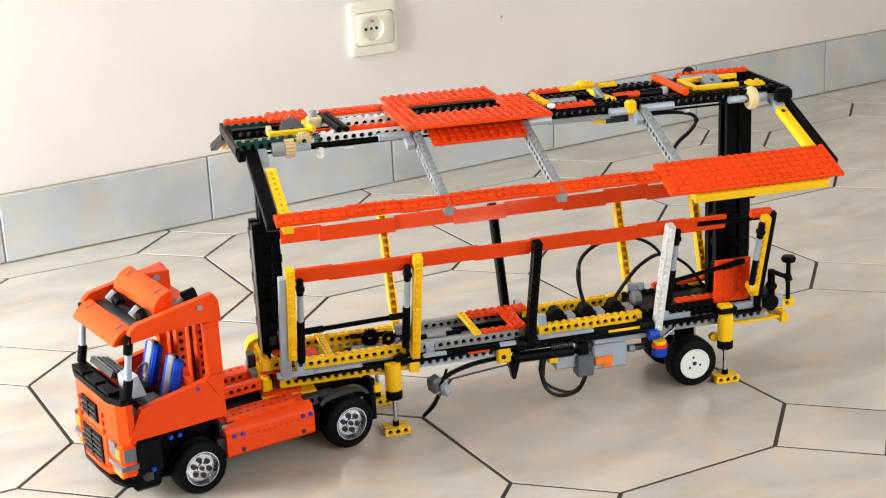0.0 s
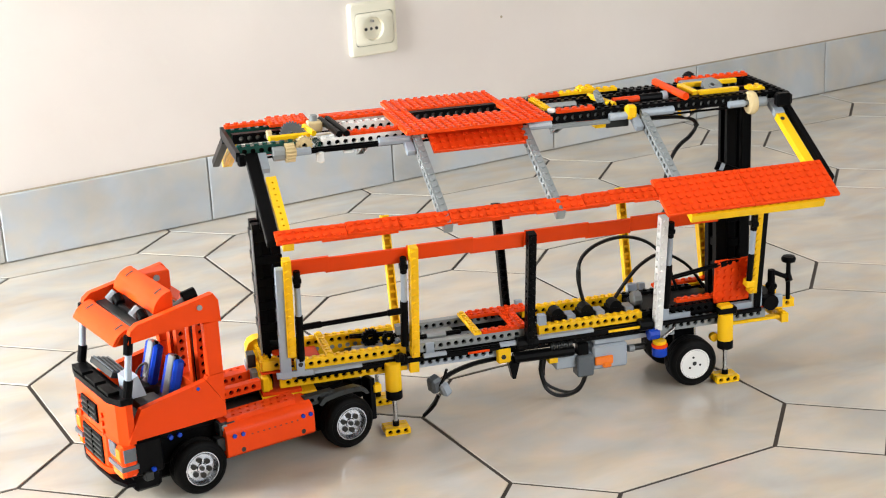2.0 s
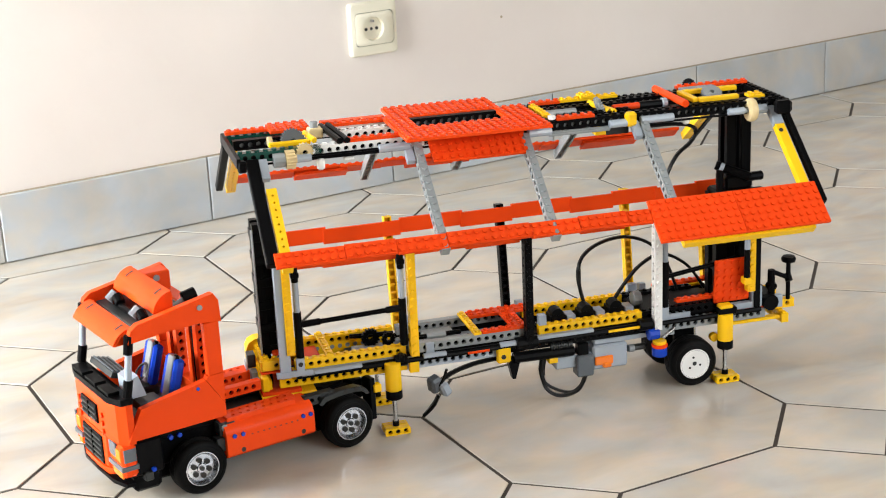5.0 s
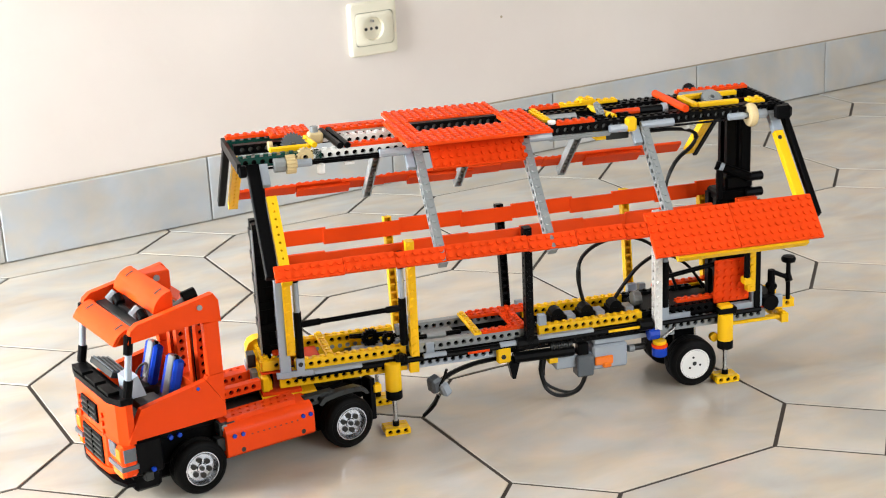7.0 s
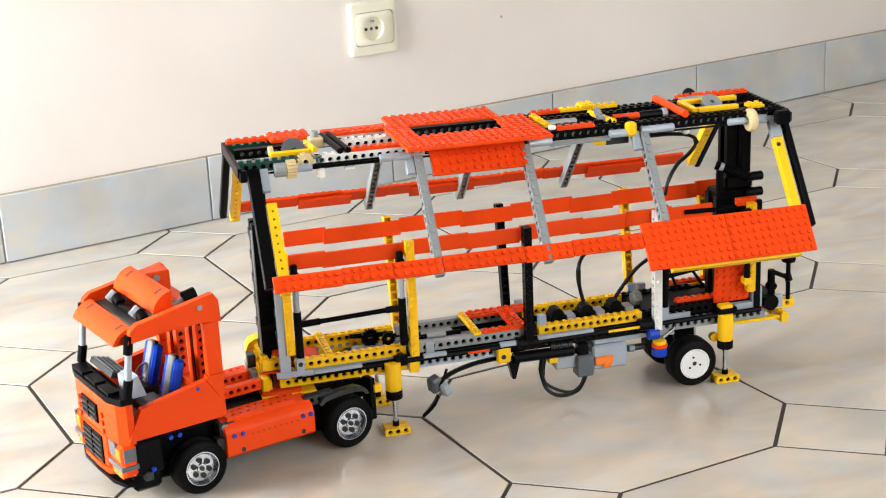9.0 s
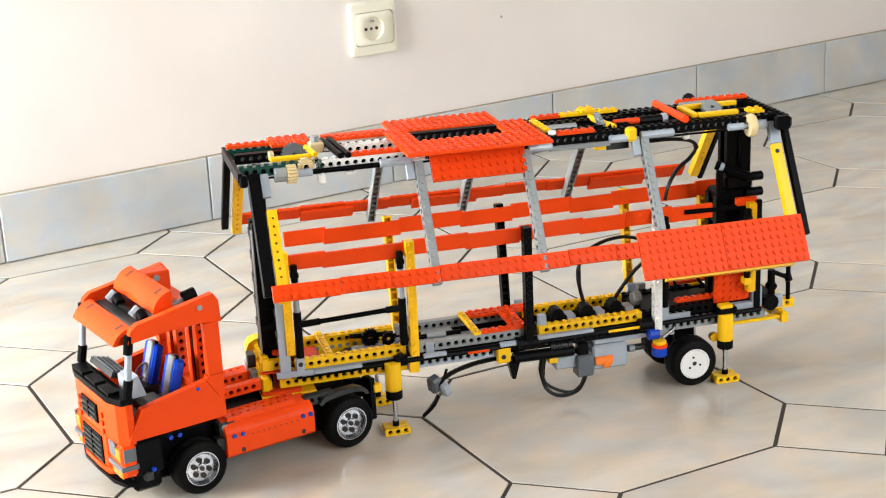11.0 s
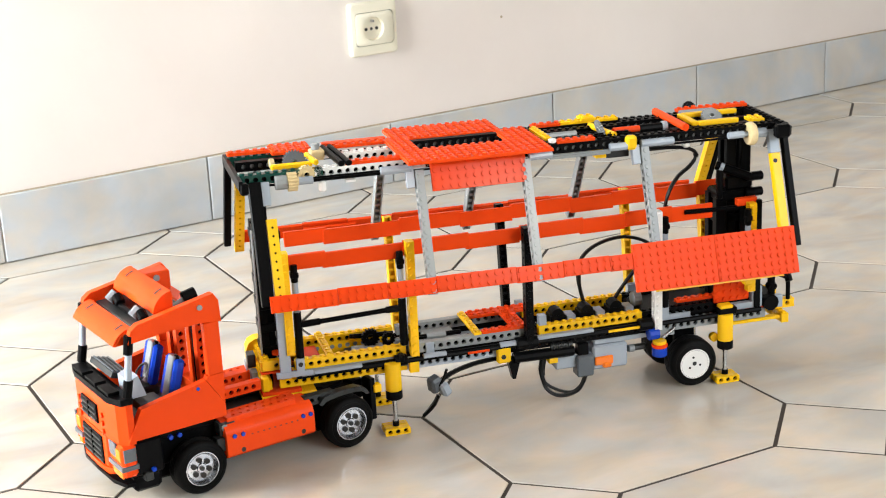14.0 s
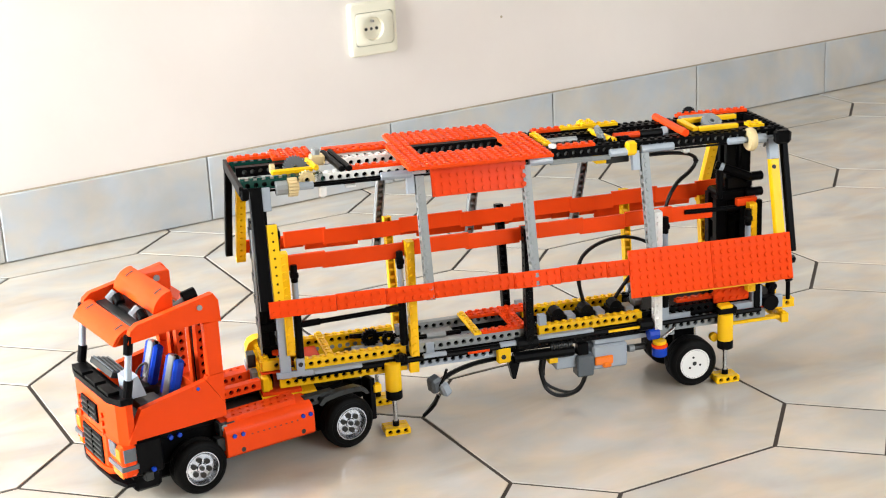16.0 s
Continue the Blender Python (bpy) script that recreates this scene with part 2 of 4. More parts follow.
def rod(p, q, r, material, parent, name="axle", label="", n=10):
    """A round bar from p to q, in studs."""
    p, q = Vector(p), Vector(q)
    t = Matrix.Translation(p) @ (q - p).to_track_quat("Z", "Y").to_matrix().to_4x4()
    return part(name, Geo().cyl(r, (q - p).length, t, n, min(0.06, r * 0.3)), material, parent, label)


def axle(p, q, material, parent, name="axle", label=""):
    """A bar with a cross-shaped section."""
    p, q = Vector(p), Vector(q)
    t = Matrix.Translation(p) @ (q - p).to_track_quat("Z", "Y").to_matrix().to_4x4()
    a, b, h = 0.29, 0.11, (q - p).length
    o = [(a, -b), (a, b), (b, b), (b, a), (-b, a), (-b, b), (-a, b), (-a, -b), (-b, -b), (-b, -a), (b, -a), (b, -b)]
    return part(name, Geo().loft([[(x, y, z) for x, y in o] for z in (0, h)], t), material, parent, label)


def gear(r, w, teeth, material, parent, m, name="gear", label=""):
    def build(g):
        out = []
        for i in range(teeth * 4):
            rr = r if i % 4 in (0, 1) else r * 0.86
            a = 2 * math.pi * i / (teeth * 4)
            out.append((rr * math.cos(a), rr * math.sin(a)))
        inner = [(0.3 * math.cos(2 * math.pi * i / len(out)), 0.3 * math.sin(2 * math.pi * i / len(out))) for i in range(len(out))]
        g.loft([[(x, y, -w / 2) for x, y in out], [(x, y, w / 2) for x, y in out], [(x, y, w / 2) for x, y in inner], [(x, y, -w / 2) for x, y in inner]], closed=True)
        g.lathe([(0.3, -w * 0.7), (0.55, -w * 0.7), (0.55, w * 0.7), (0.3, w * 0.7)], n=12)
    return part(name, shared("gear:%.2f:%.2f:%d" % (r, w, teeth), build, material), material, parent, label, m)


def empty(name, m, label, category):
    ob = new(name)
    ob.empty_display_size = 0.05
    ob.matrix_basis = m
    return tagged(ob, label, category)


# ---- the room ----
def slab_structure(name, geo, material, label, category, m=None):
    ob = new(name, geo.mesh(name, material))
    if m:
        ob.matrix_basis = m
    return tagged(ob, label, category, kind="structure")


def wall_with_opening(name, length, height, thick, holes, m, label, paint=None):
    """A wall along local x with rectangular openings (x0, z0, x1, z1), in metres; thickness runs to +y."""
    g = Geo()
    xs = sorted({0.0, length, *[h[0] for h in holes], *[h[2] for h in holes]})
    zs = sorted({0.0, height, *[h[1] for h in holes], *[h[3] for h in holes]})
    for x0, x1 in zip(xs, xs[1:]):
        for z0, z1 in zip(zs, zs[1:]):
            cx, cz = (x0 + x1) / 2, (z0 + z1) / 2
            if not any(h[0] < cx < h[2] and h[1] < cz < h[3] for h in holes):
                g.box(x0 / S, 0, z0 / S, x1 / S, thick / S, z1 / S, b=0)
    return slab_structure(name, g, paint or PLASTER, label, "wall", m)


# extents are assumed; the depth brings the south window's light close
W0, W1, DEEP, HIGH = -1.75, 3.6, 2.6, 2.5
wall_with_opening("wall_north", W1 - W0, HIGH, 0.36, [], WM @ pose(W0, WALL_AT, 0), "off-white painted plaster wall above grey tiled baseboard")
wall_with_opening("wall_west", DEEP, HIGH, 0.2, [(1.92, 0.1, 2.56, 1.22)], WM @ pose(W0, WALL_AT - DEEP, 0, 0, 0, 90), "unseen wall, assumed beige, with a tall window opening", UNSEEN_PAINT)
wall_with_opening("wall_south", W1 - W0, HIGH, 0.2, [(1.88, 0.38, 3.52, 1.42)], WM @ pose(W0, WALL_AT - DEEP - 0.2, 0), "unseen wall, assumed beige, with a window opening", UNSEEN_PAINT)
wall_with_opening("wall_east", DEEP, HIGH, 0.2, [], WM @ pose(W1 + 0.2, WALL_AT - DEEP, 0, 0, 0, 90), "plain unseen wall, assumed beige", UNSEEN_PAINT)
slab_structure("ceiling", Geo().box((W0 - 0.2) / S, (WALL_AT - DEEP - 0.2) / S, HIGH / S, (W1 + 0.2) / S, (WALL_AT + 0.36) / S, (HIGH + 0.15) / S, b=0), PLASTER, "plain off-white painted ceiling", "ceiling", WM)
floor = slab_structure("floor", Geo().box((W0 - 0.2) / S, (WALL_AT - DEEP - 0.2) / S, -12, (W1 + 0.2) / S, (WALL_AT + 0.36) / S, -0.13, b=0), GROUT, "cream marbled octagonal floor tiles with dark grout", "floor", WM)

# the small mark on the plaster
mark = new("wall_mark", Geo().cyl(0.28, 0.05, gm(0, 0, 0, 90), 7).mesh("wall_mark", CAULK))
mark.matrix_basis = WM @ at(98.69, 98.49, 29.25)
tagged(mark, "small dark chip in the white wall plaster", "wall mark")


def baseboard():
    """A row of grey glazed tiles, 0.31 m long and 97 mm high, with a pale joint above."""
    base = slab_structure("baseboard", Geo().box(W0 / S, 98.49 - 0.55, 0.0, W1 / S, 98.49 - 0.02, 11.9, b=0), SEALANT, "grey marbled glazed tile baseboard along the wall", "baseboard", WM)
    g = Geo().box(0.09, -0.45, 0.12, 38.75, 0.45, 12.05, b=0.18)
    me = g.mesh("tile", BASE_TILE)
    for k in range(-5, 11):
        part("tile", me, BASE_TILE, base, "", at(-6.4 + 38.83 * k, 98.49 - 0.62, 0))
    part("top_joint", Geo().box(W0 / S, 98.49 - 0.7, 12.05, W1 / S, 98.49 - 0.02, 12.18, b=0.03), CAULK, base, "stained joint along the top edge")
    return base


baseboard()


def wall_socket():
    """A square double-framed socket with a round well, an earth pin and two contact holes."""
    thing = empty("wall_socket", WM @ at(68.9, 98.49, 31.0), "ivory plastic power socket on the white wall", "socket")

    def rounded(w, h, c, y):
        """A ring of 32 points round a rectangle with rounded corners."""
        pts = []
        for k, (sx, sz) in enumerate(((1, 1), (-1, 1), (-1, -1), (1, -1))):
            for q in range(8):
                a = radians(90 * k + 90 * q / 7)
                pts.append((sx * (w - c) + c * math.cos(a), y, sz * (h - c) + c * math.sin(a)))
        return pts

    def circ(r, y):
        a = [radians(90 * k + 90 * q / 7) for k in range(4) for q in range(8)]
        return [(r * math.cos(k) - 0.3, y, r * math.sin(k)) for k in a]
    frame_geo = Geo().loft([rounded(5.15, 5.15, 0.7, 0), rounded(5.15, 5.15, 0.7, -0.6), rounded(4.85, 4.85, 0.7, -1.0), rounded(4.2, 3.2, 0.9, -1.15), rounded(4.2, 3.2, 0.9, -0.85)], caps=False)
    part("socket_frame", frame_geo, IVORY, thing)
    face = Geo().loft([rounded(4.1, 3.1, 0.9, -0.85), rounded(4.1, 3.1, 0.9, -1.2), rounded(3.9, 2.95, 0.9, -1.3), circ(2.3, -1.3), circ(2.15, -0.5), circ(0.05, -0.5)], caps=False)
    plate_ob = part("face_plate", face, IVORY, thing)
    part("groove", Geo().loft([rounded(4.2, 3.2, 0.9, -0.86), rounded(4.05, 3.05, 0.9, -0.86)], caps=False), DARK, thing)
    part("earth_pin", Geo().cyl(0.28, 0.9, gm(-0.3, -0.5, 1.45, 90), 10, 0.08), SHINE, plate_ob, "metal earth pin")
    for x in (-1.4, 0.9):
        part("contact_hole", Geo().cyl(0.34, 0.06, gm(x - 0.1, -0.5, -0.1, 90), 12), HOLE_SHADE, plate_ob)
    part("screw", Geo().cyl(0.3, 0.07, gm(-0.35, -0.5, -0.1, 90), 10), DARK, plate_ob)
    return thing


wall_socket()


# ---- wheels ----
def wheel(parent, x, y, side, rim_mat, r, w, label):
    """A tyre with a rim; side -1 shows its face towards -y. y is the outer face."""
    hub = new("wheel", shared("tyre:%.2f:%.2f" % (r, w), lambda g: g.lathe(
        [(r * 0.58, -0.1), (r * 0.64, 0.0), (r * 0.78, 0.02), (r * 0.80, 0.06), (r * 0.82, 0.02), (r * 0.90, 0.10), (r * 0.97, 0.30), (r, 0.62)]
        + [q for k in range(1, 4) for q in ((r, 0.62 + (w - 1.24) * k / 4 - 0.08), (r * 0.965, 0.62 + (w - 1.24) * k / 4 - 0.05), (r * 0.965, 0.62 + (w - 1.24) * k / 4 + 0.05), (r, 0.62 + (w - 1.24) * k / 4 + 0.08))]
        + [(r, w - 0.62), (r * 0.97, w - 0.30), (r * 0.88, w), (r * 0.58, w)], n=40), RUBBER))
    hub.parent = parent
    hub.matrix_basis = at(x, y, r, -90 if side < 0 else 90)
    tagged(hub, label)

    plain = rim_mat is WHITE

    def rim(g):
        q = r * 0.62
        if plain:
            g.lathe([(q, 0.0), (q * 1.02, -0.08), (q * 0.95, -0.12), (q * 0.90, 0.02), (q * 0.5, 0.12), (q * 0.25, 0.05), (0.08, 0.05), (0.08, 0.9), (q, 0.9)], n=36)
        else:
            g.lathe([(q, 0.0), (q * 1.02, -0.06), (q * 0.93, -0.08), (q * 0.88, 0.25), (q * 0.80, 0.5), (q * 0.3, 0.38), (q * 0.26, 0.2), (0.08, 0.2), (0.08, 0.9), (q, 0.9)], n=36)
    part("rim", shared("rim:%.2f" % r, rim, rim_mat), rim_mat, hub)
    for k in range(6):
        a = k * math.pi / 3 + 0.35
        if plain:
            if k % 2 == 0:
                part("rim_hole", shared("small_rim_hole", lambda g: g.cyl(0.16, 0.2, None, 10), DARK), DARK, hub, "", at(0.85 * math.cos(a), 0.85 * math.sin(a), 0.07))
        else:
            part("rim_hole", shared("rim_hole", lambda g: g.cyl(0.33, 0.3, None, 12), HOLE_SHADE), HOLE_SHADE, hub, "", at(1.0 * math.cos(a), 1.0 * math.sin(a), 0.215))
    part("axle_end", shared("axle_end", lambda g: g.cyl(0.3, 0.3, None, 10, 0.05), DARK), DARK, hub, "", at(0, 0, -0.02))
    return hub


# ---- the trailer ----
trailer = empty("toy_trailer", pose(0, 0, 0), "yellow, grey and black building-brick toy trailer with red folding sides", "toy trailer")


def chassis():
    T = trailer
    for y in (0.5, 7.5):
        brick(16, YELLOW, T, at(-1, y, 8.37), "side_beam")
        brick(12, GREY, T, at(15, y, 8.37), "side_beam")
        brick(16, STONE, T, at(48, y, 8.37), "side_beam")
        brick(14, YELLOW, T, at(1, y, 10.4), "side_beam")
        brick(15, STONE, T, at(15.5, y, 10.4), "side_beam", studs=False)
        brick(14, YELLOW, T, at(32.5, y, 10.35), "side_beam")
        brick(20, BLACK, T, at(27.5, y, 8.6), "side_beam", studs=False)
        brick(10, BLACK, T, at(46.5, y, 10.3), "side_beam")
    # spacer plates between the two storeys of beams
    for y in (0.5, 7.5):
        block(1, y - 0.5, 9.0, 15, y + 0.5, 9.75, STONE, T, "spacer")
        block(16, y - 0.5, 9.0, 30, y + 0.5, 9.75, BLACK, T, "spacer")
        block(32.5, y - 0.5, 9.22, 46.5, y + 0.5, 9.72, BLACK, T, "spacer")
    block(31.9, -1.1, 9.55, 39.5, -0.3, 10.0, GREY, T, "spacer")
    block(22.7, -1.0, 8.98, 25.6, -0.5, 9.3, RED, T, "strip")
    block(41.5, -1.1, 9.12, 46.3, -0.85, 9.45, YELLOW, T, "strip")
    block(17.5, -0.25, 9.2, 18.6, 0.0, 11.0, GREY, T, "bracket")
    # the chassis' spine and cross members
    block(2, 3, 7.8, 58, 5, 9.0, BLACK, T, "spine")
    for x, mat in ((0.0, DARK), (9.0, DARK), (14.0, BLACK), (21.0, STONE), (28.0, BLACK), (37.0, DARK), (46.0, BLACK), (56.0, BLACK), (63.0, STONE)):
        brick(6, mat, T, at(x, 1.0, 8.5, 0, 0, 90), "cross_beam", studs=False)
    # deck plates across
    plate(1, 8, YELLOW, T, at(4.9, 0, 11.35), "cross_plate")
    plate(1, 8, YELLOW, T, at(23.9, 0, 11.35), "cross_plate")
    plate(2, 5, RED, T, at(29.0, 1.0, 11.35), "cross_plate")
    plate(6, 1, RED, T, at(25.0, 0.0, 11.35), "cross_plate")
    plate(8, 2, RED, T, at(25.0, 6.0, 11.35), "cross_plate")
    block(9.0, 2.0, 9.2, 13.0, 5.0, 10.0, STONE, T, "deck_block")
    block(2.2, 2.0, 9.2, 4.6, 6.0, 10.4, RED, T, "deck_block")
    plate(4, 4, STONE, T, at(18.5, 2.5, 10.2), "deck_plate", studs=False)
    axle((16, 3.2, 10.6), (23, 3.2, 10.6), BLACK, T)
    rod((18.5, 3.2, 10.6), (21.0, 3.2, 10.6), 0.45, STONE, T, "bush")
    gear(1.2, 0.5, 16, BLACK, T, at(11.5, 4.5, 11.0, 90))
    axle((9.0, 5.5, 11.1), (14.5, 4.6, 11.1), BLACK, T)
    gear(0.9, 0.4, 12, BLACK, T, at(13.5, 3.0, 11.1, 90))
    # the row of switches with round tops
    for i, x in enumerate((34.6, 38.6, 42.6)):
        sw = block(x, 1.4, 10.2, x + 2.0, 3.6, 11.5, BLACK, T, "switch")
        part("knob", Geo().cyl(0.85, 1.9, gm(x + 1.0, 1.5, 11.5, -90), 16, 0.12), BLACK, sw)
        block(x + 2.2, 1.5, 10.0, x + 3.4, 3.4, 11.3, GREY, T, "terminal")
    rod((46.5, 3.4, 11.6), (47.6, 3.4, 11.6), 1.0, STONE, T, "pulley")
    block(32.6, 0.2, 10.9, 33.6, 1.2, 12.3, GREY, T, "bracket")
    # front cross wall
    for z, mat in ((8.4, YELLOW), (10.9, YELLOW)):
        brick(8, mat, T, at(-2.5, 0, z, 0, 0, 90), "front_beam")
    block(-3.4, -0.3, 6.7, 3.4, 8.3, 7.0, YELLOW, T, "floor_plate")
    block(-3.3, -0.1, 7.0, 1.6, 8.0, 7.4, RED, T, "floor_plate")
    block(-3.3, -0.3, 7.6, -2.3, 1.2, 9.6, YELLOW, T, "corner_block", b=0.2)
    part("corner_bracket", Geo().slab([(-1.5, 9.5), (3.0, 9.5), (3.0, 10.1), (2.0, 10.1), (2.0, 11.7), (1.0, 11.7), (1.0, 10.2), (-1.5, 10.2)], -1.25, -0.85), GREY, T)
    part("pin_hole", Geo().cyl(0.3, 0.1, gm(1.5, -1.2, 11.0, 90), 10), HOLE_SHADE, T)
    block(-3.4, 6.8, 7.6, -1.6, 8.3, 9.6, YELLOW, T, "corner_block", b=0.2)
    block(-3.2, 0.2, 9.75, -0.4, 1.4, 9.95, RED, T, "strip")
    brick(3, YELLOW, T, at(-3.2, 0.9, 10.7), "front_beam", studs=False)
    brick(3, YELLOW, T, at(-3.2, 7.1, 10.7), "front_beam", studs=False)
    part("curved_block", Geo().slab([(-4.0, 9.4), (-2.0, 9.4), (-2.0, 12.2), (-2.8, 12.2), (-3.6, 11.8), (-4.0, 11.0)], 6.4, 8.4), YELLOW, T)
    for y in (0.2, 6.8):
        block(-4.2, y, 7.9, -3.4, y + 1.2, 9.2, GREY, T, "connector")
    block(-4.2, 1.8, 7.2, -3.4, 3.4, 9.6, GREY, T, "connector")
    brick(14, YELLOW, T, at(1, 7.45, 9.5), "side_beam", studs=False)
    block(-4.4, 3.0, 9.8, -3.4, 4.6, 11.5, DARK, T, "connector")
    part("red_stud", Geo().cyl(0.55, 0.5, gm(-0.9, 2.0, 11.5), 14, 0.08), RED, T)
    # coupling to the tractor
    part("coupling_plate", Geo().cyl(3.0, 0.8, gm(4.5, 4, 5.9), 28, 0.1), BLACK, T)
    rod((4.5, 4, 5.2), (4.5, 4, 6.0), 0.8, BLACK, T, "king_pin")
    # rear
    for y in (1.4, 6.6):
        brick(6, YELLOW, T, at(62.5, y - 0.3, 9.0), "rear_beam", studs=False)
    brick(9, YELLOW, T, at(66.6, -0.6, 7.4, 0, 0, 90), "bumper_beam")
    block(59.0, -0.2, 7.3, 66.5, 0.8, 7.7, YELLOW, T, "strip")
    block(58.5, 0.0, 9.1, 64.0, 1.0, 9.3, RED, T, "strip")
    part("corner_bracket", Geo().slab([(58.8, 9.4), (63.4, 9.4), (63.4, 12.2), (62.0, 12.2), (62.0, 10.2), (58.8, 10.2)], -0.2, 0.6), GREY, T)
    part("corner_bracket", Geo().slab([(49.2, 9.4), (53.2, 9.4), (53.2, 10.1), (50.2, 10.1), (50.2, 12.2), (49.2, 12.2)], -0.2, 0.6), GREY, T)
    part("corner_bracket", Geo().slab([(47.6, 9.4), (48.9, 9.4), (48.9, 12.0), (47.6, 12.0)], 7.6, 8.4), GREY, T)
    plate(6, 1, RED, T, at(51.8, 1.0, 11.4), "deck_plate")
    plate(9, 1, RED, T, at(50.8, 6.4, 11.9), "deck_plate")
    block(46.6, 1.2, 9.6, 57.5, 6.8, 10.6, BLACK, T, "deck_block")
    plate(5, 6, RED, T, at(56.75, 0.35, 10.5, 95), "upright_panel", "red studded upright panel")
    block(57.0, 1.2, 9.4, 66.0, 6.8, 10.4, BLACK, T, "deck_block")
    # crane-like black handle at the back
    rod((65.1, 0.6, 9.0), (65.1, 0.6, 14.0), 0.5, BLACK, T, "handle_post")
    rod((65.1, 0.6, 13.8), (67.5, 0.5, 12.6), 0.32, BLACK, T, "handle_arm")
    rod((67.5, 0.5, 9.6), (67.5, 0.5, 15.0), 0.3, BLACK, T, "handle_bar")
    part("handle_knob", Geo().lathe([(0.05, 0), (0.9, 0.1), (1.0, 0.5), (0.8, 0.8), (0.05, 0.85)], gm(67.5, 0.5, 14.8), 14), BLACK, T)
    rod((67.5, 0.2, 12.2), (67.5, 0.8, 13.1), 0.5, BLACK, T, "handle_clip")
    rod((65.1, 0.2, 11.6), (65.1, 1.0, 11.9), 0.7, BLACK, T, "handle_clip")
    rod((64.6, 0.4, 9.8), (64.6, -0.6, 9.8), 1.1, BLACK, T, "hub")
    block(65.4, -0.2, 8.9, 66.4, 0.6, 10.6, GREY, T, "connector")
    # hinge tubes along both sides, on which the sides turn
    for y in (-0.55, 8.55):
        rod((1.6, y, 9.4), (3.2, y, 9.4), 0.42, STONE, T, "hinge_tube")
        rod((3.2, y, 9.35), (9.2, y, 9.4), 0.36, GREY, T, "hinge_tube")
        axle((9.0, y, 9.4), (13.5, y, 9.4), BLACK, T)
        rod((13.4, y, 9.4), (14.9, y, 9.4), 0.75, BLACK, T, "hinge_hub")
        rod((17.0, y, 9.4), (20.0, y, 9.4), 0.40, GREY, T, "hinge_tube")
        axle((19.8, y, 9.4), (27.2, y, 9.4), BLACK, T)
        rod((27.0, y, 9.4), (29.2, y, 9.4), 0.42, GREY, T, "hinge_tube")
        rod((29.2, y, 9.3), (32.0, y, 9.3), 0.85, BLACK, T, "hinge_hub")
        rod((33.0, y, 9.3), (46.2, y, 9.3), 0.36, BLACK, T, "hinge_tube")
        rod((45.8, y, 9.4), (47.6, y, 9.4), 0.85, BLACK, T, "hinge_hub")
    # push rods and the sprung actuator below
    rod((28.8, -0.4, 7.4), (36.9, -0.3, 7.2), 0.72, BLACK, T, "actuator")
    block(26.6, -0.9, 7.0, 28.4, 0.0, 9.2, YELLOW, T, "actuator_mount", b=0.2)
    rod((27.4, -0.98, 7.9), (27.4, -0.7, 7.9), 0.33, HOLE_SHADE, T, "pin_hole")
    for k in range(9):
        part("coil", shared("coil", lambda g: g.lathe([(0.22, -0.1), (0.42, -0.1), (0.42, 0.1), (0.22, 0.1)], n=12), DARK), DARK, T, "", at(33.9 + 0.33 * k, -0.55, 8.2, 0, 90))
    part("pointer", Geo().slab([(28.0, 7.4), (29.8, 7.4), (29.0, 4.6), (28.6, 4.6)], -0.6, 0.4), BLACK, T)
    rod((29.2, -0.75, 7.3), (29.2, -0.4, 7.3), 0.3, BLUE, T, "pin")
    block(33.6, -0.4, 5.8, 34.8, 0.8, 7.2, YELLOW, T, "mount")
    # motor, battery lead and receiver
    motor = block(39.6, -0.2, 3.9, 44.4, 3.0, 7.2, GREY, T, "motor", "light grey plastic motor box", b=0.25)
    part("switch_slider", Geo().box(39.8, -0.55, 4.6, 42.3, -0.15, 5.75, b=0.2), ORANGE, motor, "orange slide")
    part("switch_slider", Geo().box(40.8, -0.75, 4.2, 42.0, -0.15, 4.9, b=0.2), ORANGE, motor, "orange slide")
    block(34.6, 0.0, 4.6, 39.6, 2.6, 6.4, GREY, T, "gearbox", b=0.2)
    plug = block(37.3, -0.7, 3.4, 39.6, 1.3, 6.3, SLATE, T, "plug", "dark grey cable plug", b=0.2)
    part("plug_top", Geo().box(37.6, -0.4, 6.3, 39.0, 1.0, 7.9, b=0.1), BLACK, plug)
    rod((44.4, 1.4, 5.6), (47.5, 1.4, 5.6), 0.45, DARK, T, "shaft")
    rod((44.8, 0.6, 5.9), (45.6, 0.6, 5.9), 0.5, STONE, T, "bush")
    block(40.0, 0.2, 7.25, 47.6, 1.0, 7.9, GREY, T, "cover")
    # blue and red stack before the wheel
    rod((47.0, -0.8, 8.1), (48.4, -0.8, 8.1), 0.85, BLUE, T, "blue_pin")
    part("round_block", Geo().cyl(1.0, 1.2, gm(48.6, -0.8, 4.9), 18, 0.1), BLUE, T)
    part("round_plate", Geo().cyl(1.05, 0.45, gm(48.6, -0.8, 6.1), 18, 0.06), RED, T)
    part("round_plate", Geo().cyl(0.9, 0.45, gm(48.6, -0.8, 6.55), 18, 0.06), YELLOW, T)
    rod((49.2, -0.3, 7.0), (51.0, -0.2, 8.2), 0.25, SHINE, T, "link")
    block(49.0, -0.1, 7.2, 51.0, 0.0, 7.8, STONE, T, "strip")
    for y, s in ((-1.5, -1), (9.5, 1)):
        wheel(T, 53.25, y, s, WHITE, 3.25, 3.0, "black rubber tyre on a white plastic rim")
    rod((53.25, 1.4, 3.25), (53.25, 6.6, 3.25), 0.5, BLACK, T, "axle")
